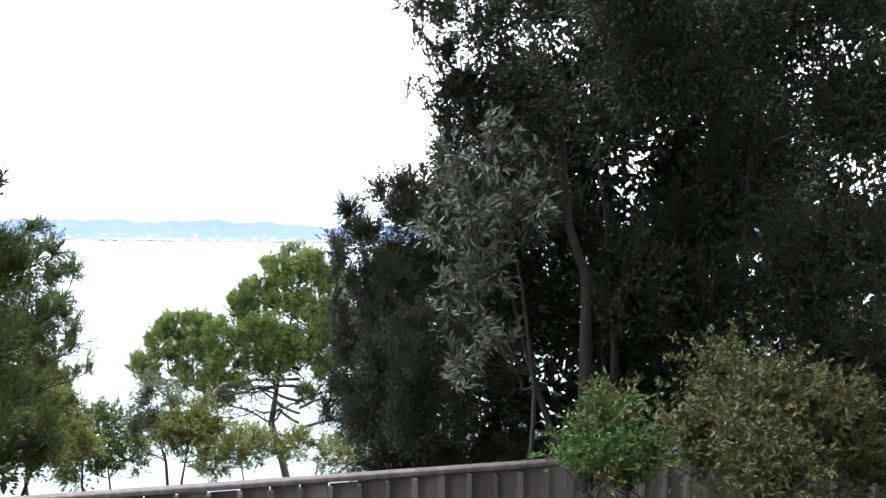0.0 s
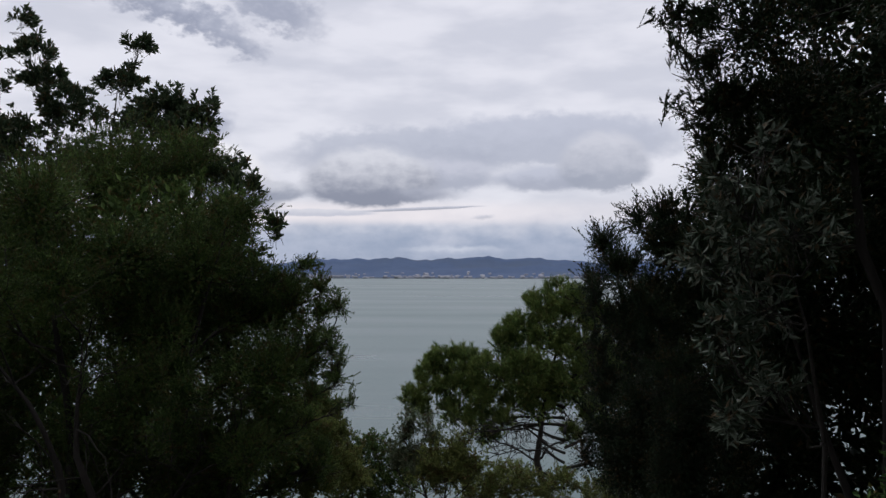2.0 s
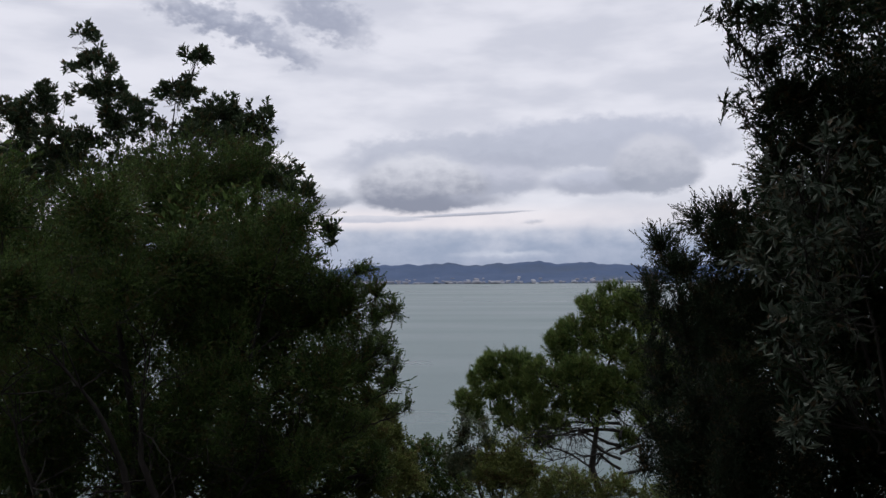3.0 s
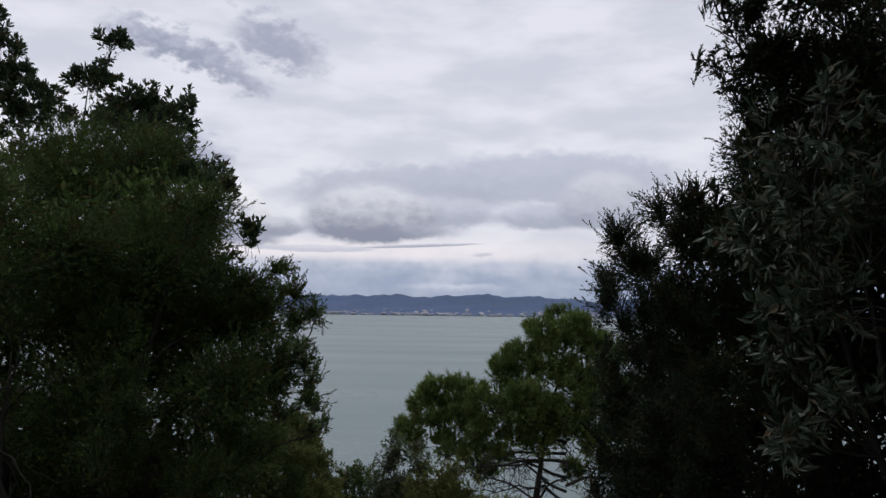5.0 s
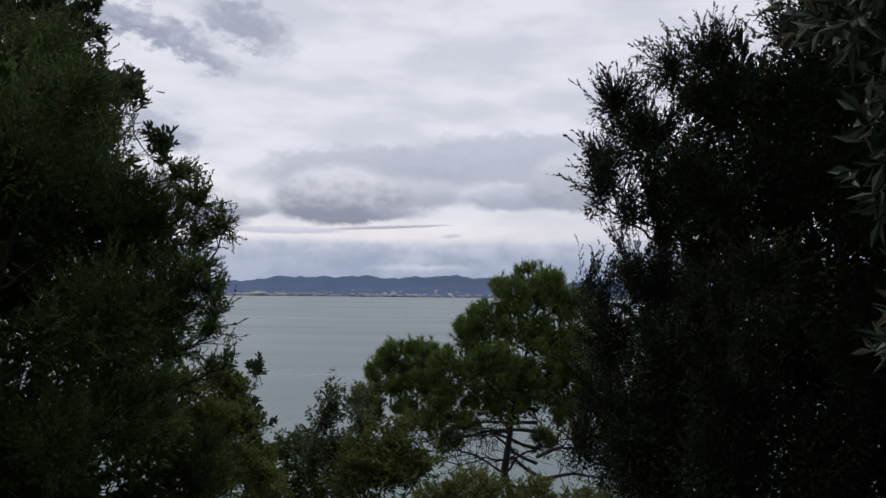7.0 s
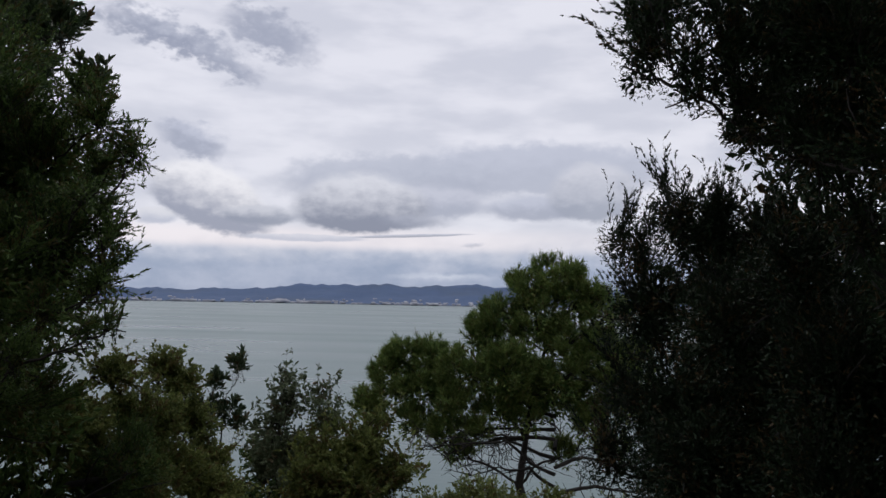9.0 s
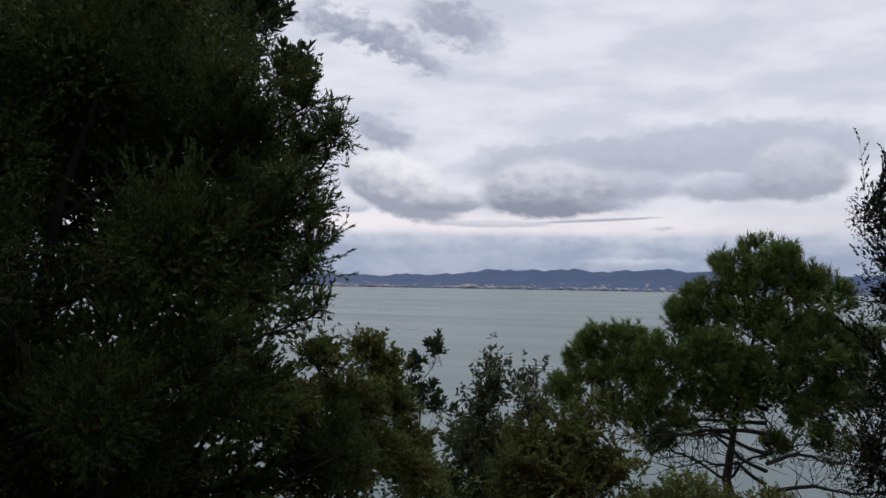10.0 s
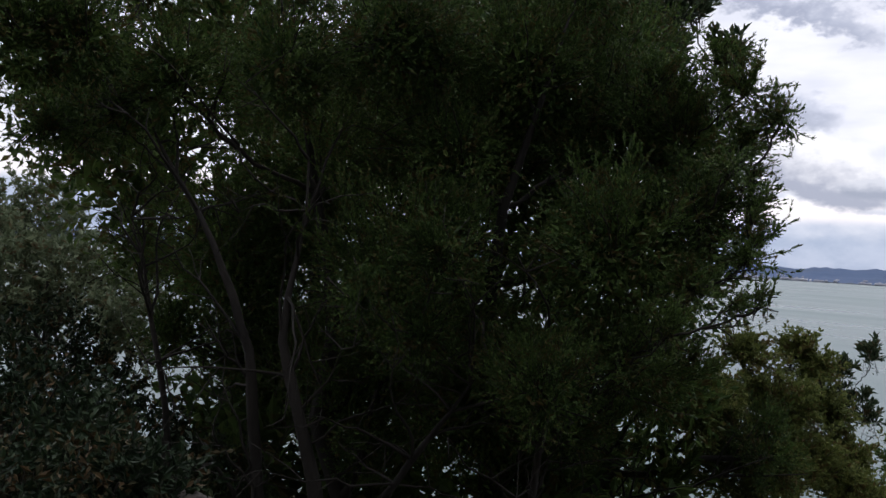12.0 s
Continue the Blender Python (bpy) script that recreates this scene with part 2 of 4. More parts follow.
def tube(points, radii, sides=7, rng=None):
    """A tapered, slightly uneven round branch along points."""
    points, radii = np.asarray(points, float), np.asarray(radii, float)
    along = unit(np.gradient(points, axis=0))
    side = unit(np.cross(along, (0.31, 0.95, 0.12)))
    other = np.cross(along, side)
    a = np.arange(sides) * 2 * np.pi / sides
    wob = 1 + (0.12 * rng.standard_normal((len(points), sides)) if rng is not None else 0)
    ring = (np.cos(a)[None, :, None] * side[:, None] + np.sin(a)[None, :, None] * other[:, None]) * (radii[:, None] * wob)[..., None]
    verts = (points[:, None] + ring).reshape(-1, 3)
    tris = []
    for i in range(len(points) - 1):
        for j in range(sides):
            p, q = i * sides + j, i * sides + (j + 1) % sides
            tris += [(p, q, q + sides), (p, q + sides, p + sides)]
    last = (len(points) - 1) * sides
    tris += [(last, last + j, last + j + 1) for j in range(1, sides - 1)]
    return verts, np.array(tris)


def joined(pieces):
    verts, tris, count = [], [], 0
    for v, f in pieces:
        verts.append(v)
        tris.append(f + count)
        count += len(v)
    return np.concatenate(verts), np.concatenate(tris)


def bend(a, b, sag, rng, steps=7, wob=0.04):
    """A wavering line from a to b."""
    a, b = np.asarray(a, float), np.asarray(b, float)
    s = np.linspace(0, 1, steps)[:, None]
    size = np.linalg.norm(b - a)
    line = a + (b - a) * s + np.array([0, 0, sag]) * size * s * (1 - s) * 2
    noise_ = np.cumsum(rng.standard_normal((steps, 3)), axis=0) * wob * size * 0.3 * np.sin(s * np.pi)
    return line + noise_


def blades(start, way, long, wide, shape, rng):
    """Leaves: needles are one narrow triangle, broad leaves a folded lozenge."""
    count = len(start)
    side = unit(np.cross(way, rng.standard_normal((count, 3))))
    up = np.cross(side, way)
    long, wide = long[:, None], wide[:, None]
    if shape == "needle":
        v = np.stack([start - side * wide / 2, start + side * wide / 2, start + way * long], 1)
        return v.reshape(-1, 3), np.arange(count * 3).reshape(-1, 3)
    mid = start + way * long * (0.7 if shape == "paddle" else 0.5) + up * wide * 0.18
    tip = start + way * long - up * long * 0.10
    v = np.stack([start, mid - side * wide / 2, tip, mid + side * wide / 2], 1).reshape(-1, 3)
    i = np.arange(count)[:, None] * 4
    return v, np.concatenate([i + [0, 1, 2], i + [0, 2, 3]])


def stems(a, b, thick, rng):
    """Thin three-sided twigs from a to b, ending in a point."""
    way = unit(b - a)
    side = unit(np.cross(way, rng.standard_normal(a.shape)))
    other = np.cross(way, side)
    ring = [side, -0.5 * side + 0.87 * other, -0.5 * side - 0.87 * other]
    v = np.stack([a + r * thick for r in ring] + [b], 1).reshape(-1, 3)
    i = np.arange(len(a))[:, None] * 4
    return v, np.concatenate([i + [0, 1, 3], i + [1, 2, 3], i + [2, 0, 3]])


def sprays(boughs, rng, density, axis, twigs, twig, leaves, leaf, width, up=0.5, angle=0.7, spread=0.8, shape="needle",
           shell=0.45, flatten=0.85, thick=0.0022, tuft=False, scale_down=False, plumes=0.0, plume=0.08):
    """Leafy sprays over the boughs (x, y, z, radius): an axis, side twigs off it and leaves along the twigs.

    plumes is how many bunches of sprays each square metre of a bough carries, and plume their half width.
    """
    boughs = np.asarray(boughs, float)
    tight = np.clip(boughs[:, 3] / 0.42, 0.5, 1.0) if scale_down else np.ones(len(boughs))
    counts = np.maximum(6, (density * 12.6 * boughs[:, 3] ** 2 / tight).astype(int))
    which = np.repeat(np.arange(len(boughs)), counts)
    centre, radius = boughs[which, :3], boughs[which, 3:]
    u = unit(rng.standard_normal((len(which), 3)))
    inner = shell + (1 - shell) * rng.random((len(which), 1)) ** 0.6
    loose = 0.35
    if plumes:
        bunches = np.maximum(5, (plumes * 12.6 * boughs[:, 3] ** 2).astype(int))
        first = np.cumsum(bunches) - bunches
        pick = first[which] + (rng.random(len(which)) * bunches[which]).astype(int)
        middle = unit(rng.standard_normal((bunches.sum(), 3)) + (0, 0, 0.25))[pick]
        depth = (shell + (1.12 - shell) * rng.random((bunches.sum(), 1)) ** 0.5)[pick]
        u = unit(middle + plume / radius * rng.standard_normal(middle.shape))
        inner = depth * (1 - 0.12 * rng.random((len(which), 1)))
        loose = 0.20
    reach = np.maximum(radius - axis * 0.35, radius * 0.45)
    start = centre + u * (1, 1, flatten) * reach * inner - u * axis * 0.45
    way = unit(u * 0.85 + np.array([0, 0, up]) + loose * rng.standard_normal(u.shape))
    size = axis * (0.6 + 0.5 * rng.random((len(which), 1))) * tight[which, None]
    lean = 0.18 * rng.standard_normal(u.shape) + np.array([0, 0, 0.12 * up])
    at = lambda s, w, l, st, ln: st + w * l * s + ln * l * s * s
    end = at(1.0, way, size, start, lean)
    wood_pieces = [stems(start, at(0.5, way, size, start, lean), thick, rng), stems(at(0.5, way, size, start, lean), end, thick * 0.7, rng)]
    starts, ways, sizes = [at(0.35, way, size, start, lean)], [unit(end - at(0.35, way, size, start, lean))], [size * 0.65]
    for i in range(twigs):
        s = (i + 0.6 + 0.6 * rng.random((len(which), 1))) / (twigs + 0.6)
        out = unit(np.cross(way, rng.standard_normal(u.shape)))
        w = unit(way * np.cos(angle) + out * np.sin(angle) + (0, 0, 0.15))
        p = at(s, way, size, start, lean)
        l = twig * tight[which, None] * (1.15 - 0.6 * s) * (0.7 + 0.6 * rng.random((len(which), 1)))
        starts.append(p), ways.append(w), sizes.append(l)
        wood_pieces.append(stems(p, p + w * l, thick * 0.5, rng))
    starts, ways, sizes = np.concatenate(starts), np.concatenate(ways), np.concatenate(sizes)
    s = rng.random((len(starts), leaves, 1))
    if tuft:
        s = 1 - 0.35 * s ** 1.5
    pos = starts[:, None] + ways[:, None] * sizes[:, None] * s
    out = unit(rng.standard_normal(pos.shape))
    w = unit(ways[:, None] * (1 - spread * 0.5) + out * spread)
    pos, w = pos.reshape(-1, 3), w.reshape(-1, 3)
    long = leaf * (0.65 + 0.6 * rng.random(len(pos)))
    green = blades(pos, w, long, width * (0.7 + 0.6 * rng.random(len(pos))), shape, rng)
    return green, joined(wood_pieces)


def stuffing(boughs, rng, density, leaf=0.08, width=0.035, fill=0.8, shape="broad"):
    """The crowded leaves inside the boughs, which close the crown."""
    boughs = np.asarray(boughs, float)
    counts = (density * 12.6 * boughs[:, 3] ** 2).astype(int)
    which = np.repeat(np.arange(len(boughs)), counts)
    u = unit(rng.standard_normal((len(which), 3)))
    pos = boughs[which, :3] + u * boughs[which, 3:] * fill * rng.random((len(which), 1)) ** 0.45
    w = unit(u + rng.standard_normal(u.shape))
    small = np.clip(boughs[which, 3] / 0.45, 0.4, 1.0)
    return blades(pos, w, leaf * small, width * small, shape, rng)


def tree(name, label, category, seed, bases, boughs, leaf_skin, spray, fill=0.0, girth=0.09, fork=0.2, sag=-0.1, fans=6,
         fill_leaf=0.08, fill_fit=0.8, core=0, core_leaf=0.065, fill_wide=0.45, fill_shape="broad", feathered=(), top_out=0.6, wander=0.10, fill_back=0.0, top_reach=0.5):
    """A tree or shrub: trunks from the ground, a limb into every bough, twigs and leaves."""
    rng = np.random.default_rng(seed)
    boughs = np.asarray(boughs, float)
    root = new(name)
    tagged(root, label, category)
    x, y = bases[0]
    root.location = (x, y, float(ground_height(x, y)))
    home = np.array(root.location)
    local = boughs.copy()
    local[:, :3] -= home
    feet = [np.array((bx, by, float(ground_height(bx, by)) - 0.08)) - home for bx, by in bases]
    nearest = np.array([np.argmin([np.hypot(*(b[:2] - f[:2])) for f in feet]) for b in local])
    for i, foot in enumerate(feet):
        mine = local[nearest == i]
        if not len(mine):
            continue
        middle = mine[:, :3].mean(axis=0)
        top = np.array([middle[0] * top_out + foot[0] * (1 - top_out), middle[1] * top_out + foot[1] * (1 - top_out), mine[:, 2].max() * top_reach + middle[2] * (1 - top_reach)])
        line = bend(foot, top, 0, rng, 10, 0.05)
        radii = girth * np.linspace(1.0, 0.08, 10)
        radii[0] *= 1.35
        v, f = tube(line, radii, 9, rng)
        solid("trunk", v, f, bark, root, smooth=True)
        joints = [(line[j], radii[j] * 0.6) for j in range(2, 10)]
        for b in mine[np.argsort([np.linalg.norm(line - m[:3], axis=1).min() for m in mine])]:
            gaps = [np.linalg.norm(b[:3] - p) + max(0.0, p[2] + fork - b[2]) * 1.5 for p, _ in joints]
            begin, r0 = joints[int(np.argmin(gaps))]
            r0 = min(max(r0, 0.006), 0.026)
            joints.append((b[:3], r0 * 0.6))
            pieces = [tube(bend(begin, b[:3], sag, rng, 9, wander), np.linspace(r0, r0 * 0.55, 9), 6, rng)]
            for _ in range(fans):
                u = unit(rng.standard_normal(3) + (0, 0, 0.3))
                t0 = rng.uniform(0.55, 1.0)
                p = begin * (1 - t0) + b[:3] * t0 + np.array([0, 0, sag]) * np.linalg.norm(b[:3] - begin) * t0 * (1 - t0) * 2
                pieces.append(tube(bend(p, b[:3] + u * b[3] * 0.85, 0, rng, 5, 0.08), np.linspace(min(r0 * 0.5, 0.010), 0.002, 5), 4))
            v, f = joined(pieces)
            solid("limb", v, f, bark, root, smooth=True)
    fine = np.isin(np.arange(len(local)), feathered)
    green, brown = sprays(local[~fine], rng, **spray)
    pieces = [green]
    if fine.any():
        more, twigs = sprays(local[fine], rng, **{**FEATHER, "density": 105, "axis": 0.19, "leaf": 0.017, "width": 0.0070, "twigs": 7, "twig": 0.065, "leaves": 11, "up": 0.45, "plumes": 16, "plume": 0.06})
        pieces.append(more)
        brown = joined([brown, twigs])
    if fill:
        inner = local.copy()
        away_from_path = unit(inner[:, :2] + home[:2] - (0.1, 3.0))
        inner[:, :2] += away_from_path * inner[:, 3:] * fill_back
        pieces.append(stuffing(inner, rng, fill, leaf=fill_leaf, width=fill_leaf * fill_wide, fill=fill_fit, shape=fill_shape))
        if core:
            pieces.append(stuffing(inner, rng, core * (0.15 / core_leaf) ** 2, leaf=core_leaf, width=core_leaf * 0.45, fill=0.5))
    v, f = joined(pieces)
    solid("foliage", v, f, leaf_skin, root, kind="stuff")
    solid("twig_work", *brown, bark, root, kind="stuff")
    return root


# ---- ground, sea and far shore ----
def sheet(name, xs, ys, height, material, label):
    X, Y = np.meshgrid(xs, ys)
    Z = height(X, Y)
    v = np.stack([X, Y, Z], -1).reshape(-1, 3)
    i, j = np.meshgrid(np.arange(len(ys) - 1), np.arange(len(xs) - 1), indexing="ij")
    p = (i * len(xs) + j).ravel()
    tris = np.concatenate([np.stack([p, p + 1, p + len(xs) + 1], 1), np.stack([p, p + len(xs) + 1, p + len(xs)], 1)])
    return tagged(solid(name, v, tris, material, smooth=True), label, kind="structure")


near_x = np.concatenate([np.linspace(-400, -20, 12), np.linspace(-18, 18, 121), np.linspace(20, 400, 12)])
near_y = np.concatenate([np.linspace(-400, -12, 10), np.linspace(-10, 24, 120), np.linspace(25, 90, 24)])
sheet("ground", near_x, near_y, ground_height, soil, "sloping ground of brown leaf litter, soil and moss")
SEA = -25.9
sheet("water", np.linspace(-4900, 4900, 9), np.linspace(30, 3900, 5), lambda X, Y: np.full(X.shape, SEA), water,
      "calm grey-green sea under an overcast sky")


def ridge(az):
    """Height of the far skyline over the angle, in metres above the eye."""
    z = 66 + 11 * np.sin(az * 9.0 + 0.9) + 6 * np.sin(az * 31 + 2.0) + 4.0 * np.sin(az * 67) + 3.5 * np.sin(az * 121 + 1) + 2.2 * np.sin(az * 233 + 2) + 1.3 * np.sin(az * 411)
    return z - 42 * np.clip((az - 0.12) / 0.4, 0, 1)


def far_land(az, r):
    s = np.clip((r - 3560) / 900.0, 0, 1)
    rise = s ** 1.6
    lumps = 7 * np.sin(az * 55 + r * 0.011) * np.sin(az * 23 - r * 0.006) * s * (1 - s) * 2
    fringe = 3.0 + 2.2 * np.sin(az * 180) * np.sin(az * 71 + 1) + 1.2 * np.sin(az * 511)
    bank = np.where(r < 3505, -8.0, np.clip(fringe, 1.0, 7.0))
    return SEA + bank + rise * (ridge(az) - SEA - 4) + lumps


def far_sheet(name, r0, r1, steps, material, label):
    az = np.radians(np.linspace(-70, 70, 800))
    r = np.linspace(r0, r1, steps)
    A, R = np.meshgrid(az, r)
    v = np.stack([-np.sin(A) * R, np.cos(A) * R, far_land(A, R)], -1).reshape(-1, 3)
    i, j = np.meshgrid(np.arange(steps - 1), np.arange(len(az) - 1), indexing="ij")
    p = (i * len(az) + j).ravel()
    tris = np.concatenate([np.stack([p, p + len(az) + 1, p + 1], 1), np.stack([p, p + len(az), p + len(az) + 1], 1)])
    return tagged(solid(name, v, tris, material, smooth=True), label, kind="structure")


far_sheet("far_shore", 3500, 3570, 5, shore_skin, "low dark far shore with haze-tinted trees along the water")
far_sheet("far_hills", 3570, 4600, 24, hill_skin, "long wooded hills across the bay with blue-grey haze in their colour")


def town():
    rng = np.random.default_rng(11)
    pieces = []
    for i in range(620):
        az = np.radians(rng.uniform(-25, 34))
        az += 0.03 * math.sin(az * 40)
        r = 3512 + 380 * rng.random() ** 3.0
        long, deep, tall = rng.uniform(7, 20), rng.uniform(8, 14), rng.uniform(3, 7)
        if i % 9 == 0 and 0.1 < az < 0.36:
            long, r, tall = rng.uniform(30, 85), 3512 + 60 * rng.random(), rng.uniform(5, 8)
        z = float(far_land(np.array(az), np.array(r))) - 1
        side, out = np.array([np.cos(az), np.sin(az), 0]), np.array([-np.sin(az), np.cos(az), 0])
        c = out * r + (0, 0, z)
        corner = [c + side * sx * long / 2 + out * sy * deep / 2 + np.array((0, 0, sz)) for sz in (0, tall) for sy in (-1, 1) for sx in (-1, 1)]
        roof = [c + side * sx * long / 2 + np.array((0, 0, tall * 1.5)) for sx in (-1, 1)]
        v = np.array(corner + roof)
        f = np.array([(0, 1, 5), (0, 5, 4), (1, 3, 7), (1, 7, 5), (3, 2, 6), (3, 6, 7), (2, 0, 4), (2, 4, 6),
                      (4, 5, 9), (4, 9, 8), (7, 6, 8), (7, 8, 9), (4, 8, 6), (5, 7, 9)])
        pieces.append((v, f))
    v, f = joined(pieces)
    tagged(solid("far_town", v, f, house_skin, kind="stuff"), "scattered pale houses and sheds along the far shore", "town")


def boat(az, r, long):
    root = new("boat")
    tagged(root, "small white motor boat on the grey sea", "boat")
    root.location = (-math.sin(radians(az)) * r, math.cos(radians(az)) * r, SEA)
    for name, w, d, z0, z1, taper in (("hull", long, long * 0.3, -0.3, long * 0.16, 0.8), ("cabin", long * 0.4, long * 0.22, long * 0.16, long * 0.34, 0.85)):
        bm = bmesh.new()
        low = [bm.verts.new((x * w / 2 * taper, y * d / 2 * 0.8, z0)) for x, y in ((-1, -1), (0.7, -1), (1, 0), (0.7, 1), (-1, 1))]
        top = [bm.verts.new((x * w / 2, y * d / 2, z1)) for x, y in ((-1, -1), (0.7, -1), (1.1, 0), (0.7, 1), (-1, 1))]
        bm.faces.new(low[::-1]), bm.faces.new(top)
        for i in range(5):
            bm.faces.new((low[i], low[(i + 1) % 5], top[(i + 1) % 5], top[i]))
        part(name, bm, boat_skin, root)


town()
boat(0.37, 3400, 16)

# ---- fence ----
def box(bm, x0, x1, y0, y1, z0, z1, bevel=0.004):
    made = bmesh.ops.create_cube(bm, size=1)["verts"]
    for v in made:
        v.co = Vector(((x0 + x1) / 2 + v.co.x * (x1 - x0), (y0 + y1) / 2 + v.co.y * (y1 - y0), (z0 + z1) / 2 + v.co.z * (z1 - z0)))
    edges = {e for v in made for e in v.link_edges}
    if bevel:
        bmesh.ops.bevel(bm, geom=list(edges), offset=bevel, segments=1, affect="EDGES")


FENCE_TOP, FENCE_FOOT, PITCH = 0.25, -1.0, 0.166
fence = new("fence")
tagged(fence, "weathered grey timber fence of upright boards with a capping rail", "fence")
fence.matrix_world = pose(-1.22, 4.45, 0, 0, 0, 2.2)


def paling_fence():
    rng = np.random.default_rng(4)
    board, batten = None, None
    for i in range(43):
        if board is None:
            bm = bmesh.new()
            box(bm, -0.079, 0.079, -0.010, 0.010, FENCE_FOOT, FENCE_TOP - 0.035)
            board = part("board", bm, wood, fence)
            bm = bmesh.new()
            box(bm, -0.014, 0.014, -0.040, 0.004, FENCE_FOOT, FENCE_TOP - 0.035)
            batten = part("batten", bm, wood, fence)
            a, b = board, batten
        else:
            a, b = board.copy(), batten.copy()
            scene.collection.objects.link(a), scene.collection.objects.link(b)
        a.location = (i * PITCH, rng.uniform(-0.003, 0.003), rng.uniform(-0.012, 0.0))
        b.location = (i * PITCH + PITCH / 2, -0.016, rng.uniform(-0.02, 0.0))
        a.rotation_euler.y = rng.uniform(-0.006, 0.006)
    for i in range(3):
        bm = bmesh.new()
        box(bm, i * 2.4 + 0.3, i * 2.4 + 0.4, 0.065, 0.165, FENCE_FOOT - 0.4, FENCE_TOP - 0.04)
        part("post", bm, wood, fence)
    for z in (-0.75, 0.06):
        bm = bmesh.new()
        box(bm, -0.08, 7.1, 0.018, 0.062, z - 0.045, z + 0.045)
        part("rail", bm, wood, fence)
    for i in range(2):
        bm = bmesh.new()
        box(bm, -0.1 + i * 3.6, 3.49 + i * 3.6, -0.045, 0.03, FENCE_TOP - 0.028, FENCE_TOP + rng.uniform(-0.003, 0.003), 0.006)
        part("capping_rail", bm, wood, fence)


paling_fence()

# ---- trees and shrubs ----
# Boughs of each crown: x, y, z and radius.
KAN_L = [
    (-3.11, 8.60, 2.75, 0.54), (-3.68, 8.20, 2.53, 0.75), (-4.25, 7.60, 1.99, 0.81), (-2.54, 8.00, 1.99, 0.50),
    (-1.73, 7.20, 1.26, 0.42), (-2.29, 7.20, 1.46, 0.60), (-2.84, 6.80, 1.27, 0.71), (-3.48, 6.50, 1.10, 0.69),
    (-1.72, 6.60, 0.74, 0.50), (-1.49, 6.80, 0.91, 0.28), (-2.63, 6.40, 0.58, 0.67), (-4.36, 6.80, 1.66, 0.73),
    (-3.93, 6.30, 0.67, 0.67), (-3.30, 5.10, 1.51, 0.36), (-3.33, 5.50, 1.39, 0.37), (-3.06, 5.90, 1.52, 0.41),
    (-2.76, 6.30, 1.72, 0.45), (-2.37, 6.80, 1.62, 0.46), (-1.87, 7.10, 1.47, 0.31),
    (-2.22, 5.70, 0.53, 0.19), (-1.75, 6.20, 0.23, 0.30),
]

KARO = [
    (-4.27, 10.00, 4.23, 0.21), (-4.49, 10.00, 3.80, 0.34), (-3.94, 10.00, 3.52, 0.34), (-3.53, 10.00, 3.30, 0.27),
    (-5.75, 10.00, 4.57, 0.16), (-5.61, 10.00, 4.15, 0.32), (-6.29, 10.00, 3.67, 0.40), (-5.08, 10.00, 3.46, 0.50),
    (-6.74, 10.00, 3.49, 0.43), (-3.15, 9.80, 2.59, 0.15), (-3.76, 10.00, 2.87, 0.59), (-5.97, 10.00, 2.97, 0.72),
]

BUSH_C = [
    (-1.94, 8.50, 0.19, 0.17), (-1.81, 9.00, 0.18, 0.16), (-1.67, 9.00, 0.09, 0.16), (-1.72, 8.50, -0.09, 0.29),
    (-1.65, 9.00, -0.18, 0.22), (-1.49, 9.00, -0.42, 0.18), (-1.97, 8.00, -0.08, 0.31), (-1.61, 8.60, -0.41, 0.27),
    (-1.39, 9.00, -0.61, 0.18), (-1.79, 8.20, -0.39, 0.35), (-1.50, 8.80, -0.55, 0.21),
]

TUFT_D = [
    (-2.72, 13.00, -0.40, 0.17), (-2.46, 13.00, -0.21, 0.11), (-2.55, 13.00, -0.68, 0.18), (-2.85, 13.00, -0.75, 0.29),
    (-2.41, 13.00, -0.90, 0.15),
]

SHRUB_E = [
    (-0.74, 7.80, 0.05, 0.14), (-0.71, 7.80, 0.19, 0.08), (-0.70, 7.80, -0.18, 0.20), (-0.56, 7.90, 0.12, 0.08),
    (-0.48, 7.80, -0.00, 0.13), (-0.84, 7.90, -0.23, 0.14), (-0.60, 7.70, -0.26, 0.16),
]

SHRUB_F = [
    (-0.28, 7.40, -0.05, 0.15), (-0.44, 7.40, -0.08, 0.13), (-0.13, 7.40, -0.15, 0.14), (-0.29, 7.30, -0.18, 0.17),
    (-0.22, 7.50, 0.06, 0.08), (-0.47, 7.30, -0.19, 0.15),
]

SHRUB_G = [
    (-1.48, 11.00, -0.79, 0.37), (-1.75, 11.00, -1.27, 0.44), (-1.17, 11.00, -1.18, 0.37),
]

SHRUB_H = [
    (0.32, 12.00, -1.39, 0.44), (0.97, 12.00, -1.42, 0.36), (-0.16, 12.00, -1.56, 0.40), (1.63, 12.00, -1.61, 0.45),
]

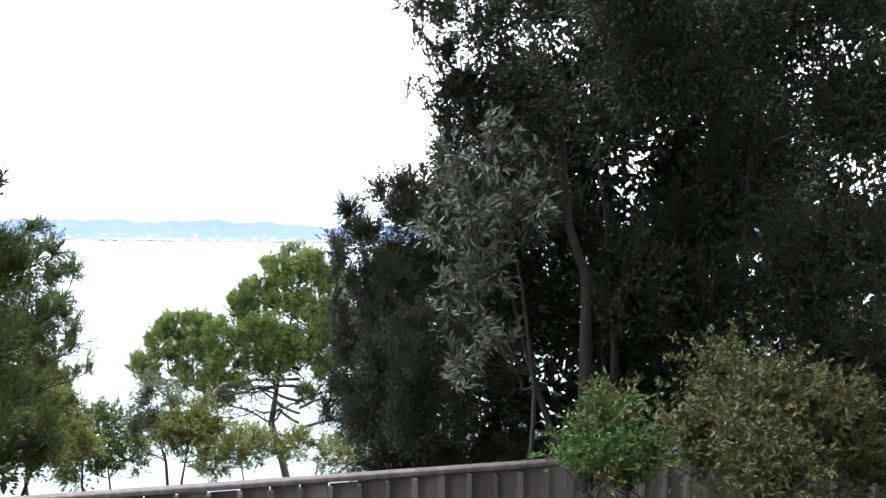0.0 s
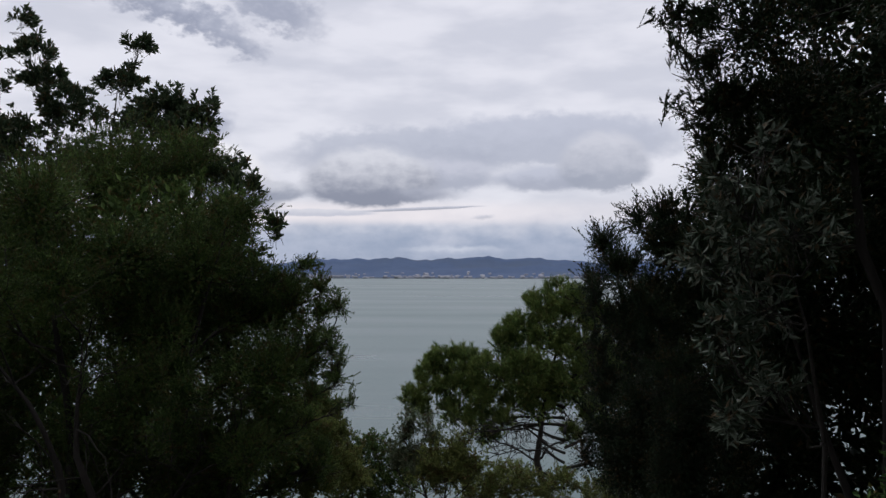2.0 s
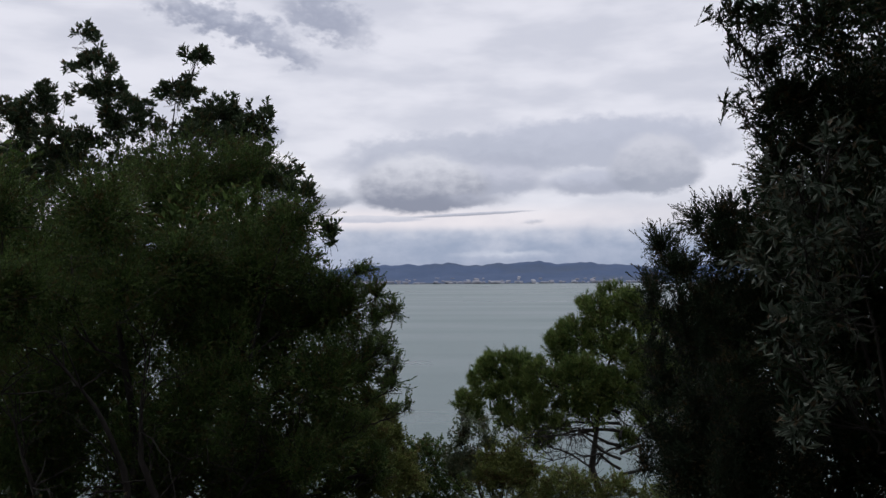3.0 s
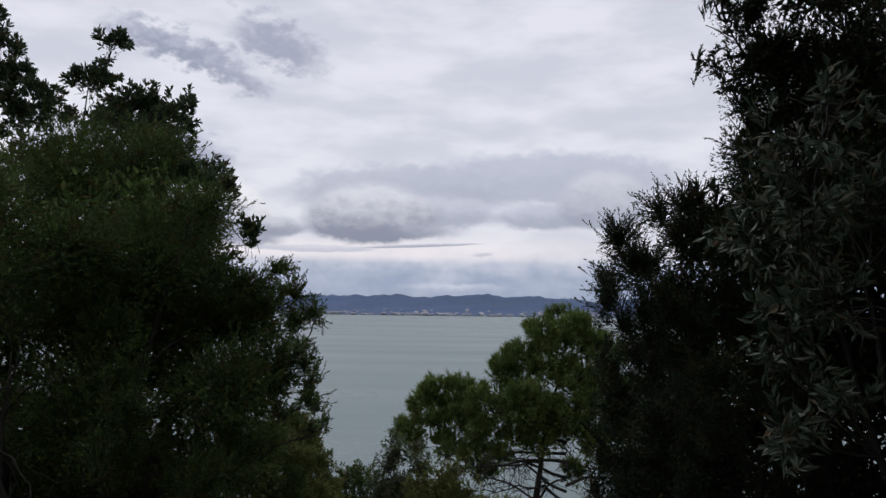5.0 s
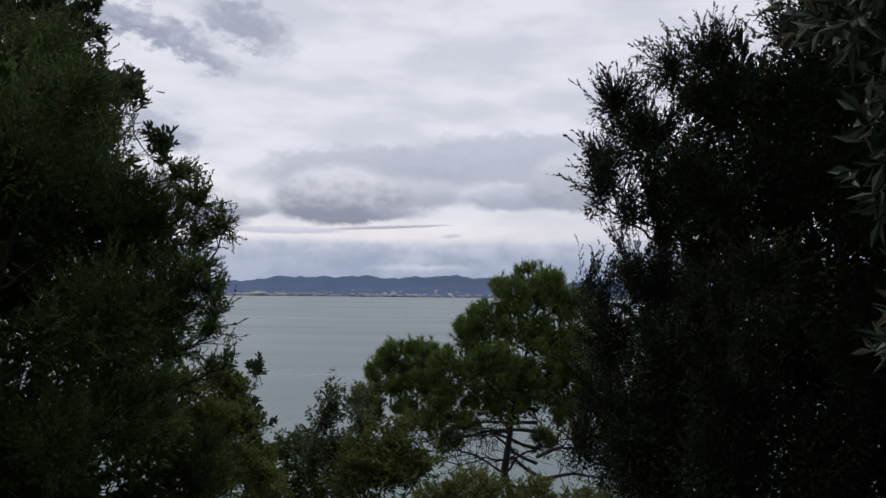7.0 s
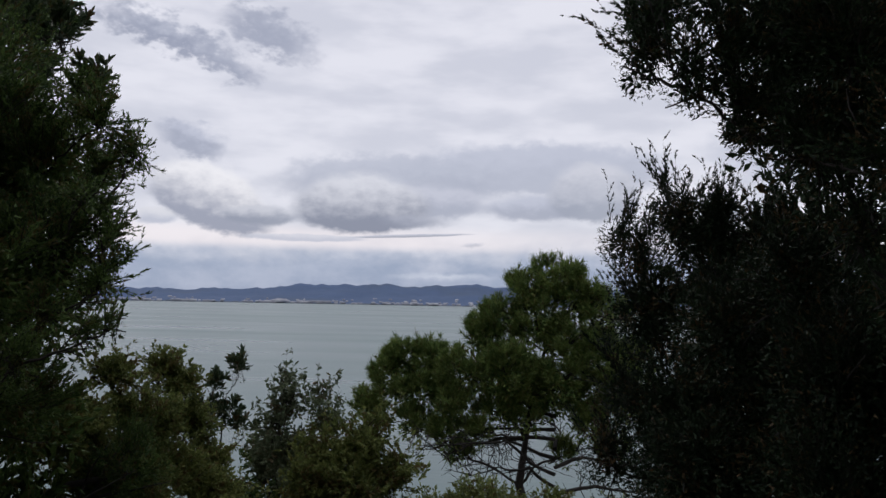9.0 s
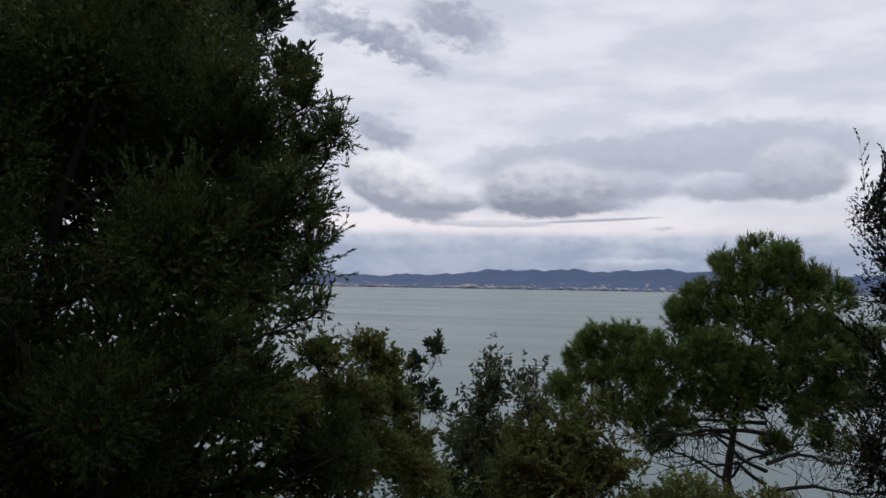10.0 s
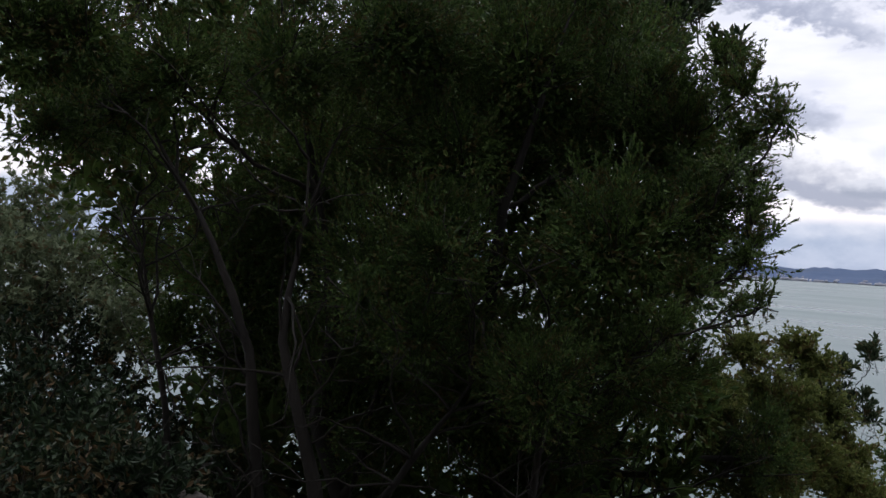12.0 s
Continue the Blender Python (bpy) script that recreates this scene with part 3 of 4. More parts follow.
PINE = [
    (1.47, 17.00, 1.00, 0.44), (1.08, 17.00, 0.82, 0.40), (1.86, 17.00, 0.74, 0.44), (2.29, 17.00, 0.48, 0.44),
    (0.69, 17.00, 0.37, 0.40), (0.38, 17.00, 0.14, 0.36), (1.21, 17.00, 0.29, 0.49), (1.73, 17.00, 0.04, 0.48),
    (-1.04, 17.50, -0.28, 0.35), (-1.13, 17.50, -0.70, 0.47), (-0.43, 17.50, -0.40, 0.44), (-0.56, 17.30, -0.80, 0.47),
    (0.17, 17.00, -0.44, 0.52), (0.68, 16.60, -0.39, 0.47), (-0.09, 17.00, -0.98, 0.40), (-1.58, 17.80, -1.12, 0.34),
    (1.04, 17.00, -0.68, 0.48), (1.54, 16.80, -0.56, 0.43), (2.24, 17.00, -0.21, 0.52), (2.20, 17.30, -0.86, 0.45),
    (-0.18, 17.00, -1.46, 0.34), (0.61, 17.00, -1.00, 0.35),
]

KAN_R2 = [
    (0.81, 5.90, 1.75, 0.17), (0.74, 5.90, 1.49, 0.14), (1.06, 5.90, 1.92, 0.15), (0.94, 5.80, 1.59, 0.23),
    (1.20, 5.80, 1.94, 0.19), (1.22, 5.80, 1.75, 0.24), (1.17, 5.80, 1.43, 0.22), (1.36, 5.60, 1.38, 0.23),
    (1.39, 5.60, 1.71, 0.23), (1.59, 5.50, 1.33, 0.24), (1.57, 5.50, 1.64, 0.22), (1.53, 5.60, 1.98, 0.23),
    (1.77, 5.50, 2.00, 0.24),
]

SHRUB_S = [
    (1.09, 7.20, 1.12, 0.14), (0.90, 7.20, 0.99, 0.15), (1.26, 7.20, 0.99, 0.27), (0.98, 7.00, 0.67, 0.26),
    (1.40, 7.00, 0.66, 0.33), (1.05, 6.80, 0.28, 0.31), (1.41, 6.60, 0.30, 0.31), (1.59, 6.80, 0.60, 0.26),
    (1.52, 6.40, 0.39, 0.29),
]

TALL_R1 = [
    (1.18, 4.60, 2.92, 0.21), (1.10, 4.60, 3.33, 0.27), (1.47, 4.60, 2.88, 0.36), (1.28, 4.80, 2.50, 0.25),
    (1.71, 4.90, 2.48, 0.45), (1.51, 4.80, 3.51, 0.57), (1.35, 5.20, 2.14, 0.24), (1.87, 5.20, 1.89, 0.47),
    (2.54, 5.00, 3.49, 0.69), (2.88, 5.20, 2.86, 0.61), (3.52, 4.80, 3.13, 0.66), (4.05, 4.60, 2.51, 0.58),
    (3.86, 5.40, 2.26, 0.65), (4.03, 4.60, 3.51, 0.73), (3.48, 5.80, 1.65, 0.55), (3.35, 6.00, 0.80, 0.61),
]

BROAD_R3 = [
    (1.11, 4.30, 1.65, 0.20), (1.30, 4.20, 1.84, 0.22), (1.16, 4.20, 1.27, 0.16), (1.36, 4.10, 1.41, 0.21),
    (1.43, 4.00, 1.77, 0.23), (1.18, 4.20, 0.90, 0.12), (1.41, 4.20, 1.03, 0.16), (1.22, 4.10, 1.71, 0.16),
    (1.19, 4.10, 2.01, 0.12), (1.37, 4.20, 2.20, 0.18),
]

FRONT = [
    (1.13, 2.20, 0.97, 0.14), (1.14, 2.10, 0.85, 0.16), (1.05, 2.20, 0.85, 0.13),
]

FAR_L = [
    (-11.02, 8.00, 0.77, 0.87), (-10.29, 7.00, 0.21, 1.02), (-9.49, 8.00, 0.14, 0.72), (-7.30, 7.50, -0.14, 0.53),
    (-10.18, 7.60, -0.30, 0.73), (-8.59, 8.40, 0.46, 0.44),
]
KAN_L_LOW = [
    (-1.83, 7.00, 0.26, 0.38), (-2.37, 6.60, 0.06, 0.50), (-3.18, 6.60, 0.04, 0.60), (-4.01, 6.60, 0.07, 0.56),
    (-1.59, 8.00, -0.24, 0.30), (-2.83, 6.50, 0.18, 0.36), (-2.53, 6.60, -0.11, 0.35),
    (-2.03, 6.80, -0.04, 0.30), (-1.65, 6.60, 0.33, 0.23), (-2.40, 6.80, -0.35, 0.30),
    (-4.07, 6.00, 0.17, 0.31), (-2.93, 6.40, -0.27, 0.27), (-2.40, 6.30, 0.79, 0.32),
    (-1.51, 6.90, 0.77, 0.19), (-4.63, 6.10, 0.61, 0.34),
]
KAN_L_TOP = [
    (-2.68, 6.50, 1.65, 0.36), (-2.50, 7.00, 1.87, 0.38), (-2.32, 7.40, 1.88, 0.26), (-2.51, 6.50, 1.15, 0.36),
    (-2.16, 7.00, 1.20, 0.31), (-2.13, 6.00, 0.68, 0.27), (-2.15, 6.80, 0.68, 0.30), (-2.22, 6.00, 0.38, 0.26),
    (-2.13, 6.60, 0.22, 0.30), (-1.92, 7.20, 1.22, 0.19), (-1.79, 6.90, 0.81, 0.17), (-1.86, 7.30, 1.42, 0.11),
    (-3.86, 5.60, 2.10, 0.47), (-3.25, 6.00, 2.10, 0.46), (-2.15, 7.00, 2.07, 0.38), (-3.40, 4.90, 1.48, 0.38),
    (-3.81, 5.20, 1.17, 0.28), (-3.64, 5.40, 1.27, 0.31), (-3.56, 4.70, 1.68, 0.35),
]
KARO_LOW = [
    (-6.60, 10.40, 2.90, 0.60), (-5.20, 10.40, 2.70, 0.60), (-4.30, 10.30, 2.50, 0.50), (-7.20, 10.20, 2.40, 0.70),
    (-2.46, 8.70, 2.34, 0.09), (-2.67, 8.70, 2.39, 0.12), (-2.21, 8.70, 1.93, 0.07), (-2.84, 8.70, 2.52, 0.17),
    (-3.01, 9.90, 2.72, 0.12), (-3.23, 9.60, 3.38, 0.15), (-5.38, 10.00, 3.82, 0.39), (-4.12, 10.00, 3.22, 0.56),
    (-2.92, 9.40, 2.22, 0.23),
]
KAN_R2_LOW = [
    (0.73, 5.70, 1.44, 0.12), (0.69, 5.70, 1.32, 0.08), (0.90, 5.60, 1.32, 0.16), (0.94, 5.60, 1.16, 0.09),
    (1.05, 5.50, 1.08, 0.13), (1.10, 5.40, 1.27, 0.19), (1.12, 5.40, 0.88, 0.11), (1.17, 5.30, 0.71, 0.11),
    (1.17, 5.20, 1.00, 0.18), (0.80, 5.60, 1.28, 0.10), (0.99, 5.50, 1.38, 0.19), (1.29, 5.80, 1.14, 0.17),
    (1.49, 5.70, 1.21, 0.19), (1.76, 5.60, 0.89, 0.16), (1.08, 5.90, 1.27, 0.17), (1.71, 5.70, 0.70, 0.14),
    (1.52, 5.60, 0.98, 0.11),
]
SHRUB_S_LOW = [
    (0.97, 7.10, 0.92, 0.15), (1.12, 7.10, 1.02, 0.18), (1.30, 7.10, 1.04, 0.19), (1.47, 7.10, 1.00, 0.20),
    (1.32, 6.30, 0.81, 0.24), (1.15, 6.50, 0.60, 0.26), (1.39, 6.10, 0.46, 0.31), (1.68, 5.90, 0.25, 0.29),
    (1.90, 5.90, 0.59, 0.22), (1.07, 6.80, 0.06, 0.30), (1.01, 7.00, 0.59, 0.19), (1.35, 6.00, 0.15, 0.30),
    (1.05, 6.40, 0.13, 0.29), (0.85, 6.90, 0.35, 0.14), (0.79, 6.80, 0.10, 0.17), (1.35, 6.20, 0.16, 0.28),
]
WALL_R = [
    (2.35, 6.50, 2.30, 0.50), (2.45, 6.50, 3.00, 0.50), (2.25, 6.60, 1.60, 0.42), (2.50, 6.40, 3.70, 0.50),
    (2.88, 5.60, 1.29, 0.65), (3.56, 5.50, 1.03, 0.66), (3.93, 5.00, 1.41, 0.62), (4.21, 4.60, 1.62, 0.59),
    (4.19, 5.00, 0.74, 0.63), (3.63, 5.60, 0.40, 0.58), (2.90, 6.00, 0.58, 0.51), (4.37, 4.60, 0.79, 0.55),
    (3.61, 5.60, 1.83, 0.67), (2.51, 6.40, 0.96, 0.57), (2.33, 6.60, 0.26, 0.44), (3.11, 6.00, 0.06, 0.46),
    (4.14, 4.20, 2.46, 0.62), (4.19, 4.00, 1.38, 0.60), (2.01, 6.90, 0.72, 0.40), (4.01, 5.40, 0.16, 0.57),
    (2.58, 6.00, 1.73, 0.41),
]
BANK_L = [
    (-4.69, 5.60, 0.05, 0.35), (-4.03, 5.40, -0.25, 0.36), (-3.88, 5.80, -0.38, 0.35), (-4.01, 5.20, -0.53, 0.34),
    (-3.56, 6.00, -0.51, 0.31), (-4.61, 5.90, -0.21, 0.33), (-2.69, 4.75, 0.00, 0.34), (-2.26, 4.75, 0.03, 0.24),
    (-3.47, 4.80, 0.06, 0.44),
]
FRONT_BROWN = [
    (1.95, 2.60, 0.92, 0.22), (2.16, 2.50, 0.83, 0.24), (2.31, 2.40, 0.71, 0.24), (1.64, 2.50, 0.77, 0.19),
    (1.74, 2.30, 0.72, 0.22), (2.05, 2.90, 0.95, 0.15),
]
PINE_LOW = [
    (-0.73, 17.20, -1.33, 0.34), (-1.41, 17.60, -1.37, 0.28), (-0.00, 17.20, -1.80, 0.23), (1.05, 17.00, -1.12, 0.37),
    (1.99, 17.00, -1.22, 0.37), (2.54, 17.00, -0.90, 0.39), (2.75, 17.00, -0.29, 0.43), (1.43, 17.40, -0.89, 0.41),
    (0.30, 16.80, -1.37, 0.26), (1.71, 17.50, -1.80, 0.27), (2.48, 17.40, -1.66, 0.32),
]
KAN_EDGE = [
    (-1.20, 6.95, 1.31, 0.14), (-1.38, 7.00, 1.44, 0.17), (-1.60, 7.20, 1.64, 0.17), (-1.27, 6.90, 0.94, 0.14),
    (-1.25, 6.60, 1.07, 0.10), (-1.17, 6.60, 0.74, 0.11), (-1.11, 6.40, 0.56, 0.09), (-1.45, 6.80, 0.91, 0.17),
    (-1.15, 6.60, 0.90, 0.07), (-1.36, 6.60, 0.62, 0.15), (-1.36, 6.40, 0.46, 0.12), (-1.02, 6.40, 0.60, 0.07),
    (-1.23, 6.80, 0.78, 0.11), (-1.30, 6.90, 1.06, 0.12), (-1.38, 7.00, 1.23, 0.12),
]
TALL_EDGE = [
    (1.33, 4.95, 2.20, 0.24), (1.45, 5.00, 1.95, 0.26), (1.38, 4.90, 2.60, 0.22), (1.55, 5.10, 2.30, 0.30),
    (1.33, 4.70, 3.17, 0.25), (1.26, 4.80, 2.76, 0.20), (1.15, 4.80, 2.73, 0.11), (1.46, 4.90, 2.52, 0.29),
    (1.26, 4.90, 2.35, 0.18), (1.08, 4.70, 3.02, 0.13), (0.98, 4.70, 2.99, 0.07), (1.08, 4.80, 2.52, 0.09),
    (1.05, 4.70, 2.86, 0.09),
]
FINE = dict(scale_down=True, density=19, axis=0.38, twigs=10, twig=0.09, leaves=16, leaf=0.018, width=0.0074, up=0.55, spread=0.45, angle=0.5, plumes=8, plume=0.08)
FEATHER = dict(density=115, axis=0.22, twigs=8, twig=0.075, leaves=12, leaf=0.014, width=0.0068, up=0.8, angle=0.45, spread=0.5, plumes=45, plume=0.04)
ROSETTE = dict(density=17, axis=0.26, twigs=3, twig=0.10, leaves=11, leaf=0.088, width=0.026, up=1.1, spread=0.6, shape="paddle", tuft=True, thick=0.004, plumes=9, plume=0.06)
LEAFY = dict(density=110, axis=0.20, twigs=5, twig=0.10, leaves=9, leaf=0.032, width=0.016, up=0.6, shape="broad")
LANCE = dict(density=17, axis=0.24, twigs=3, twig=0.10, leaves=6, leaf=0.072, width=0.021, up=0.1, shape="broad", thick=0.003)
PINE_BRUSH = dict(density=27, axis=0.22, twigs=3, twig=0.11, leaves=19, leaf=0.12, width=0.012, up=1.2, spread=0.55, thick=0.006, angle=0.5, shell=0.7, plumes=7, plume=0.09)

KAN_ALL = KAN_L + KAN_L_LOW + KAN_L_TOP + KAN_EDGE
thicket = tree("kanuka_tree", "big dark olive-green tree with fine feathery foliage in soft rounded boughs", "tree", 21,
     [(-3.2, 6.6), (-2.6, 6.9), (-3.9, 7.0)], KAN_ALL, kanuka_green, FINE, fill=1500, girth=0.08, fill_leaf=0.030, fill_fit=0.76, fill_back=0.2, core=45, fill_wide=0.4,
     fill_shape="needle", feathered=[i for i, b in enumerate(KAN_ALL) if b[0] > -2.0 and b[3] < 0.45])


def forked_trunks(root, stems_, seed):
    """Bare lower stems, each a line of (x, y, z) from the ground upwards with thin dead twigs."""
    rng = np.random.default_rng(seed)
    home = np.array(root.location)
    for girth, *line in stems_:
        line = np.array(line) - home
        smooth = np.concatenate([bend(a, b, 0, rng, 5, 0.06)[:-1] for a, b in zip(line[:-1], line[1:])] + [line[-1:]])
        v, f = tube(smooth, girth * np.linspace(1, 0.03, len(smooth)) ** 0.7, 8, rng)
        solid("trunk", v, f, bark, root, smooth=True)
        pieces = []
        for _ in range(14):
            p = smooth[rng.integers(3, len(smooth))]
            w = unit(rng.standard_normal(3) + (0, 0, 0.6))
            twig = bend(p, p + w * rng.uniform(0.25, 0.7), 0.1, rng, 7, 0.12)
            pieces.append(tube(twig, np.linspace(0.008, 0.002, 7), 4))
            for _ in range(4):
                q = twig[rng.integers(2, 7)]
                pieces.append(tube(bend(q, q + unit(w + rng.standard_normal(3)) * rng.uniform(0.1, 0.3), 0, rng, 4, 0.1), np.linspace(0.004, 0.0015, 4), 3))
        v, f = joined(pieces)
        solid("bare_branch", v, f, bark, root, smooth=True)


forked_trunks(thicket, [
    (0.036, (-2.82, 5.85, -1.15), (-2.90, 5.78, -0.35), (-2.95, 5.73, 0.25), (-3.10, 5.62, 0.70), (-3.45, 5.45, 1.30)),
    (0.042, (-2.52, 6.00, -1.15), (-2.70, 5.92, -0.30), (-2.88, 5.85, 0.30), (-2.90, 5.95, 1.10)),
    (0.022, (-2.60, 5.98, -0.60), (-2.35, 6.15, -0.15), (-2.10, 6.30, 0.30)),
    (0.028, (-3.45, 5.75, -1.10), (-3.55, 5.70, -0.10), (-3.80, 5.60, 0.80)),
    (0.030, (-1.95, 6.75, -1.20), (-2.05, 6.60, -0.30), (-1.95, 6.50, 0.50)),
], 71)
BACK = {**FINE, "density": 3, "leaf": 0.05, "width": 0.018}
KAN_BACK = [
    (-4.5, 8.4, 0.3, 0.8), (-3.6, 7.6, -0.1, 0.7), (-5.2, 7.6, 1.0, 0.8), (-3.0, 7.8, 0.9, 0.6),
    (-4.2, 8.0, 1.6, 0.8), (-5.6, 8.8, 0.0, 0.9), (-2.6, 7.5, 0.2, 0.45), (-6.2, 7.8, 0.4, 0.8),
    (-5.2, 7.0, 2.2, 0.8), (-6.0, 6.8, 1.2, 0.8), (-4.6, 6.9, -0.3, 0.7), (-5.4, 6.4, 3.0, 0.8),
    (-2.5, 7.6, -0.3, 0.5), (-2.9, 8.4, -0.6, 0.7), (-2.3, 7.0, -0.5, 0.4), (-3.6, 6.9, -0.7, 0.6),
    (-3.4, 8.0, 2.0, 0.6), (-2.8, 7.6, 1.5, 0.4), (-3.9, 6.4, -0.5, 0.5),
    (-6.2, 6.4, 1.8, 0.8), (-4.9, 5.9, 1.4, 0.5),
    (-3.75, 7.5, -0.75, 0.55), (-1.95, 7.6, -0.40, 0.30)]
tree("kanuka_tree", "dense dark olive tree crowded behind its feathery neighbour", "tree", 41,
     [(-4.6, 8.0), (-3.0, 7.8)], KAN_BACK, kanuka_green, BACK, fill=100, girth=0.08, fill_leaf=0.10, fill_fit=0.95, core=50, core_leaf=0.2)
WALL_BACK = [(2.95 + 0.95 * i + 0.2 * (k % 2), 6.7 + 0.3 * math.sin(i * 2.1 + k), 0.1 + 0.95 * k, 0.72) for i in range(5) for k in range(6)]
SHRUB_S_FOOT = [(1.45, 7.4, -0.6, 0.45), (1.9, 7.2, -0.6, 0.5), (2.6, 7.4, -0.6, 0.5), (1.7, 6.2, -0.5, 0.4), (2.3, 6.3, -0.4, 0.5)]
WALL_BACK += [(3.0, 6.9, 2.2, 0.6), (3.4, 6.9, 1.5, 0.6), (2.7, 6.8, 2.7, 0.45)]
tree("kanuka_tree", "dense stand of trees closing the bank, darkened by shade in the leaf colour", "tree", 42,
     [(3.4, 6.9), (4.8, 6.9), (6.4, 6.8)], WALL_BACK, kanuka_shaded, BACK, fill=80, girth=0.09, fill_leaf=0.12, fill_fit=0.95, core=45, core_leaf=0.2)
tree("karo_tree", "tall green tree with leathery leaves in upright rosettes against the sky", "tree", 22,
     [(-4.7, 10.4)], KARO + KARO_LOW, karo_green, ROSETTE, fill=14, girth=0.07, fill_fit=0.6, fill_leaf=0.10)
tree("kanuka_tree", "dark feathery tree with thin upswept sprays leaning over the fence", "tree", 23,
     [(2.9, 5.5)], KAN_R2 + KAN_R2_LOW, kanuka_shaded, FEATHER, fill=4000, girth=0.05, fill_leaf=0.026, fill_fit=0.80, fill_back=0.15, fill_wide=0.4, fill_shape="needle", core=110, fork=0.1, fans=4, wander=0.14)
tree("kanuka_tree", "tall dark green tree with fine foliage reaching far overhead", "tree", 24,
     [(2.6, 5.4), (3.3, 5.2), (3.8, 5.8)], TALL_R1 + TALL_EDGE, kanuka_shaded, {**FINE, "density": 19}, fill=1000, girth=0.07, fill_leaf=0.042, fill_fit=0.80, fill_back=0.25, fill_wide=0.4, fill_shape="needle", core=45, wander=0.1)
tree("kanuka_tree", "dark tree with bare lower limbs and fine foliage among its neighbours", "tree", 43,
     [(3.0, 5.7), (4.2, 5.2)], WALL_R, kanuka_shaded, {**FINE, "density": 8, "leaf": 0.028, "width": 0.010}, fill=260, core=50,
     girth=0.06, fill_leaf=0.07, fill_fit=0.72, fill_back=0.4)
CORE_LEFT = [
    (-1.95, 7.7, 0.6, 0.35), (-2.1, 7.8, 1.2, 0.35), (-2.3, 7.6, 1.7, 0.35), (-1.9, 7.4, 0.1, 0.35),
    (-2.5, 7.8, 0.9, 0.5), (-2.7, 7.4, 2.1, 0.4), (-2.4, 7.2, -0.2, 0.4), (-3.0, 7.4, 1.4, 0.5)]
CORE_RIGHT = [
    (1.75, 7.5, 0.35, 0.55), (2.3, 7.3, 0.5, 0.7), (1.6, 7.2, -0.3, 0.5), (2.2, 6.8, -0.2, 0.6),
    (1.35, 7.5, 0.7, 0.3), (1.6, 7.6, 0.9, 0.35), (2.0, 7.6, 0.95, 0.5), (1.3, 7.4, 0.3, 0.33), (2.6, 7.6, 0.9, 0.6),
    (1.25, 7.3, -0.05, 0.33), (1.5, 7.2, 0.1, 0.4), (1.7, 6.3, 1.6, 0.5), (1.5, 6.3, 1.9, 0.35), (2.1, 6.2, 1.9, 0.6), (2.2, 6.2, 1.2, 0.6), (1.45, 6.4, 1.3, 0.33),
    (3.2, 6.2, 3.0, 0.6), (3.7, 6.0, 3.2, 0.6), (3.0, 6.0, 2.5, 0.5), (3.9, 6.4, 2.4, 0.6), (3.4, 6.2, 3.7, 0.6), (2.9, 6.0, 3.4, 0.5)]
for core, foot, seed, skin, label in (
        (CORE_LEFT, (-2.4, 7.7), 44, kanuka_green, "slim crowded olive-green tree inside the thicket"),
        (CORE_RIGHT, (2.3, 6.9), 45, kanuka_shaded, "crowded tree in the thicket beyond the fence, with shade in its leaf colour")):
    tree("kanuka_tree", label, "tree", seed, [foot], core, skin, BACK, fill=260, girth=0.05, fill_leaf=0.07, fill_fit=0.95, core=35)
tree("broadleaf_tree", "small tree with long grey-green lance-shaped leaves beside the fence", "tree", 25,
     [(1.9, 4.95)], BROAD_R3, lance_green, LANCE, fill=0, girth=0.025)
tree("evergreen_bush", "dense rounded bush with feathery tips on the bank, its shade coloured nearly black", "bush", 26,
     [(1.7, 6.9)], SHRUB_S + SHRUB_S_LOW + SHRUB_S_FOOT, shaded_bush_green, {**FEATHER, "density": 44, "axis": 0.26, "leaf": 0.017, "width": 0.0072, "leaves": 10, "up": 1.1, "plumes": 26}, fill=3600, girth=0.05, fork=0.15, fill_leaf=0.030, fill_fit=0.86, fill_back=0.1, fill_wide=0.4, fill_shape="needle", core=110, wander=0.1)
pine = tree("pine_tree", "bright green pine with brushy needle clumps and bare crooked lower branches", "tree", 27,
     [(1.5, 17.0)], [(x, y, z, r * 1.15) for x, y, z, r in PINE + PINE_LOW], pine_green, PINE_BRUSH, fill=110, girth=0.13, fans=10, fill_leaf=0.10, fill_fit=0.7, fork=0.35, sag=0.1, top_out=0.0, top_reach=0.9, wander=0.12)


def bare_branches(root, foot, lows, seed):
    """The dead lower branches of the pine, each with its crooked twigs."""
    rng = np.random.default_rng(seed)
    home = np.array(root.location)
    for i, z in enumerate(lows):
        turn = rng.uniform(0, 2 * math.pi) if i % 3 else math.pi + rng.uniform(-0.4, 0.4)
        way = np.array([math.cos(turn), math.sin(turn), rng.uniform(-0.15, 0.3)])
        a = np.array((*foot, z)) - home
        line = bend(a, a + way * rng.uniform(1.1, 2.1), 0.12, rng, 9, 0.1)
        pieces = [tube(line, np.linspace(0.035, 0.006, 9), 6, rng)]
        for _ in range(26):
            p = line[rng.integers(2, 9)]
            w = unit(way * 0.5 + rng.standard_normal(3) * (1, 1, 0.8))
            mid = bend(p, p + w * rng.uniform(0.25, 0.6), rng.uniform(-0.2, 0.3), rng, 5, 0.15)
            pieces.append(tube(mid, np.linspace(0.010, 0.003, 5), 3))
            for _ in range(3):
                q = mid[rng.integers(1, 5)]
                pieces.append(tube(bend(q, q + unit(w + rng.standard_normal(3)) * rng.uniform(0.1, 0.25), 0, rng, 4, 0.1), np.linspace(0.006, 0.002, 4), 3))
        v, f = joined(pieces)
        solid("bare_branch", v, f, bark, root, smooth=True)


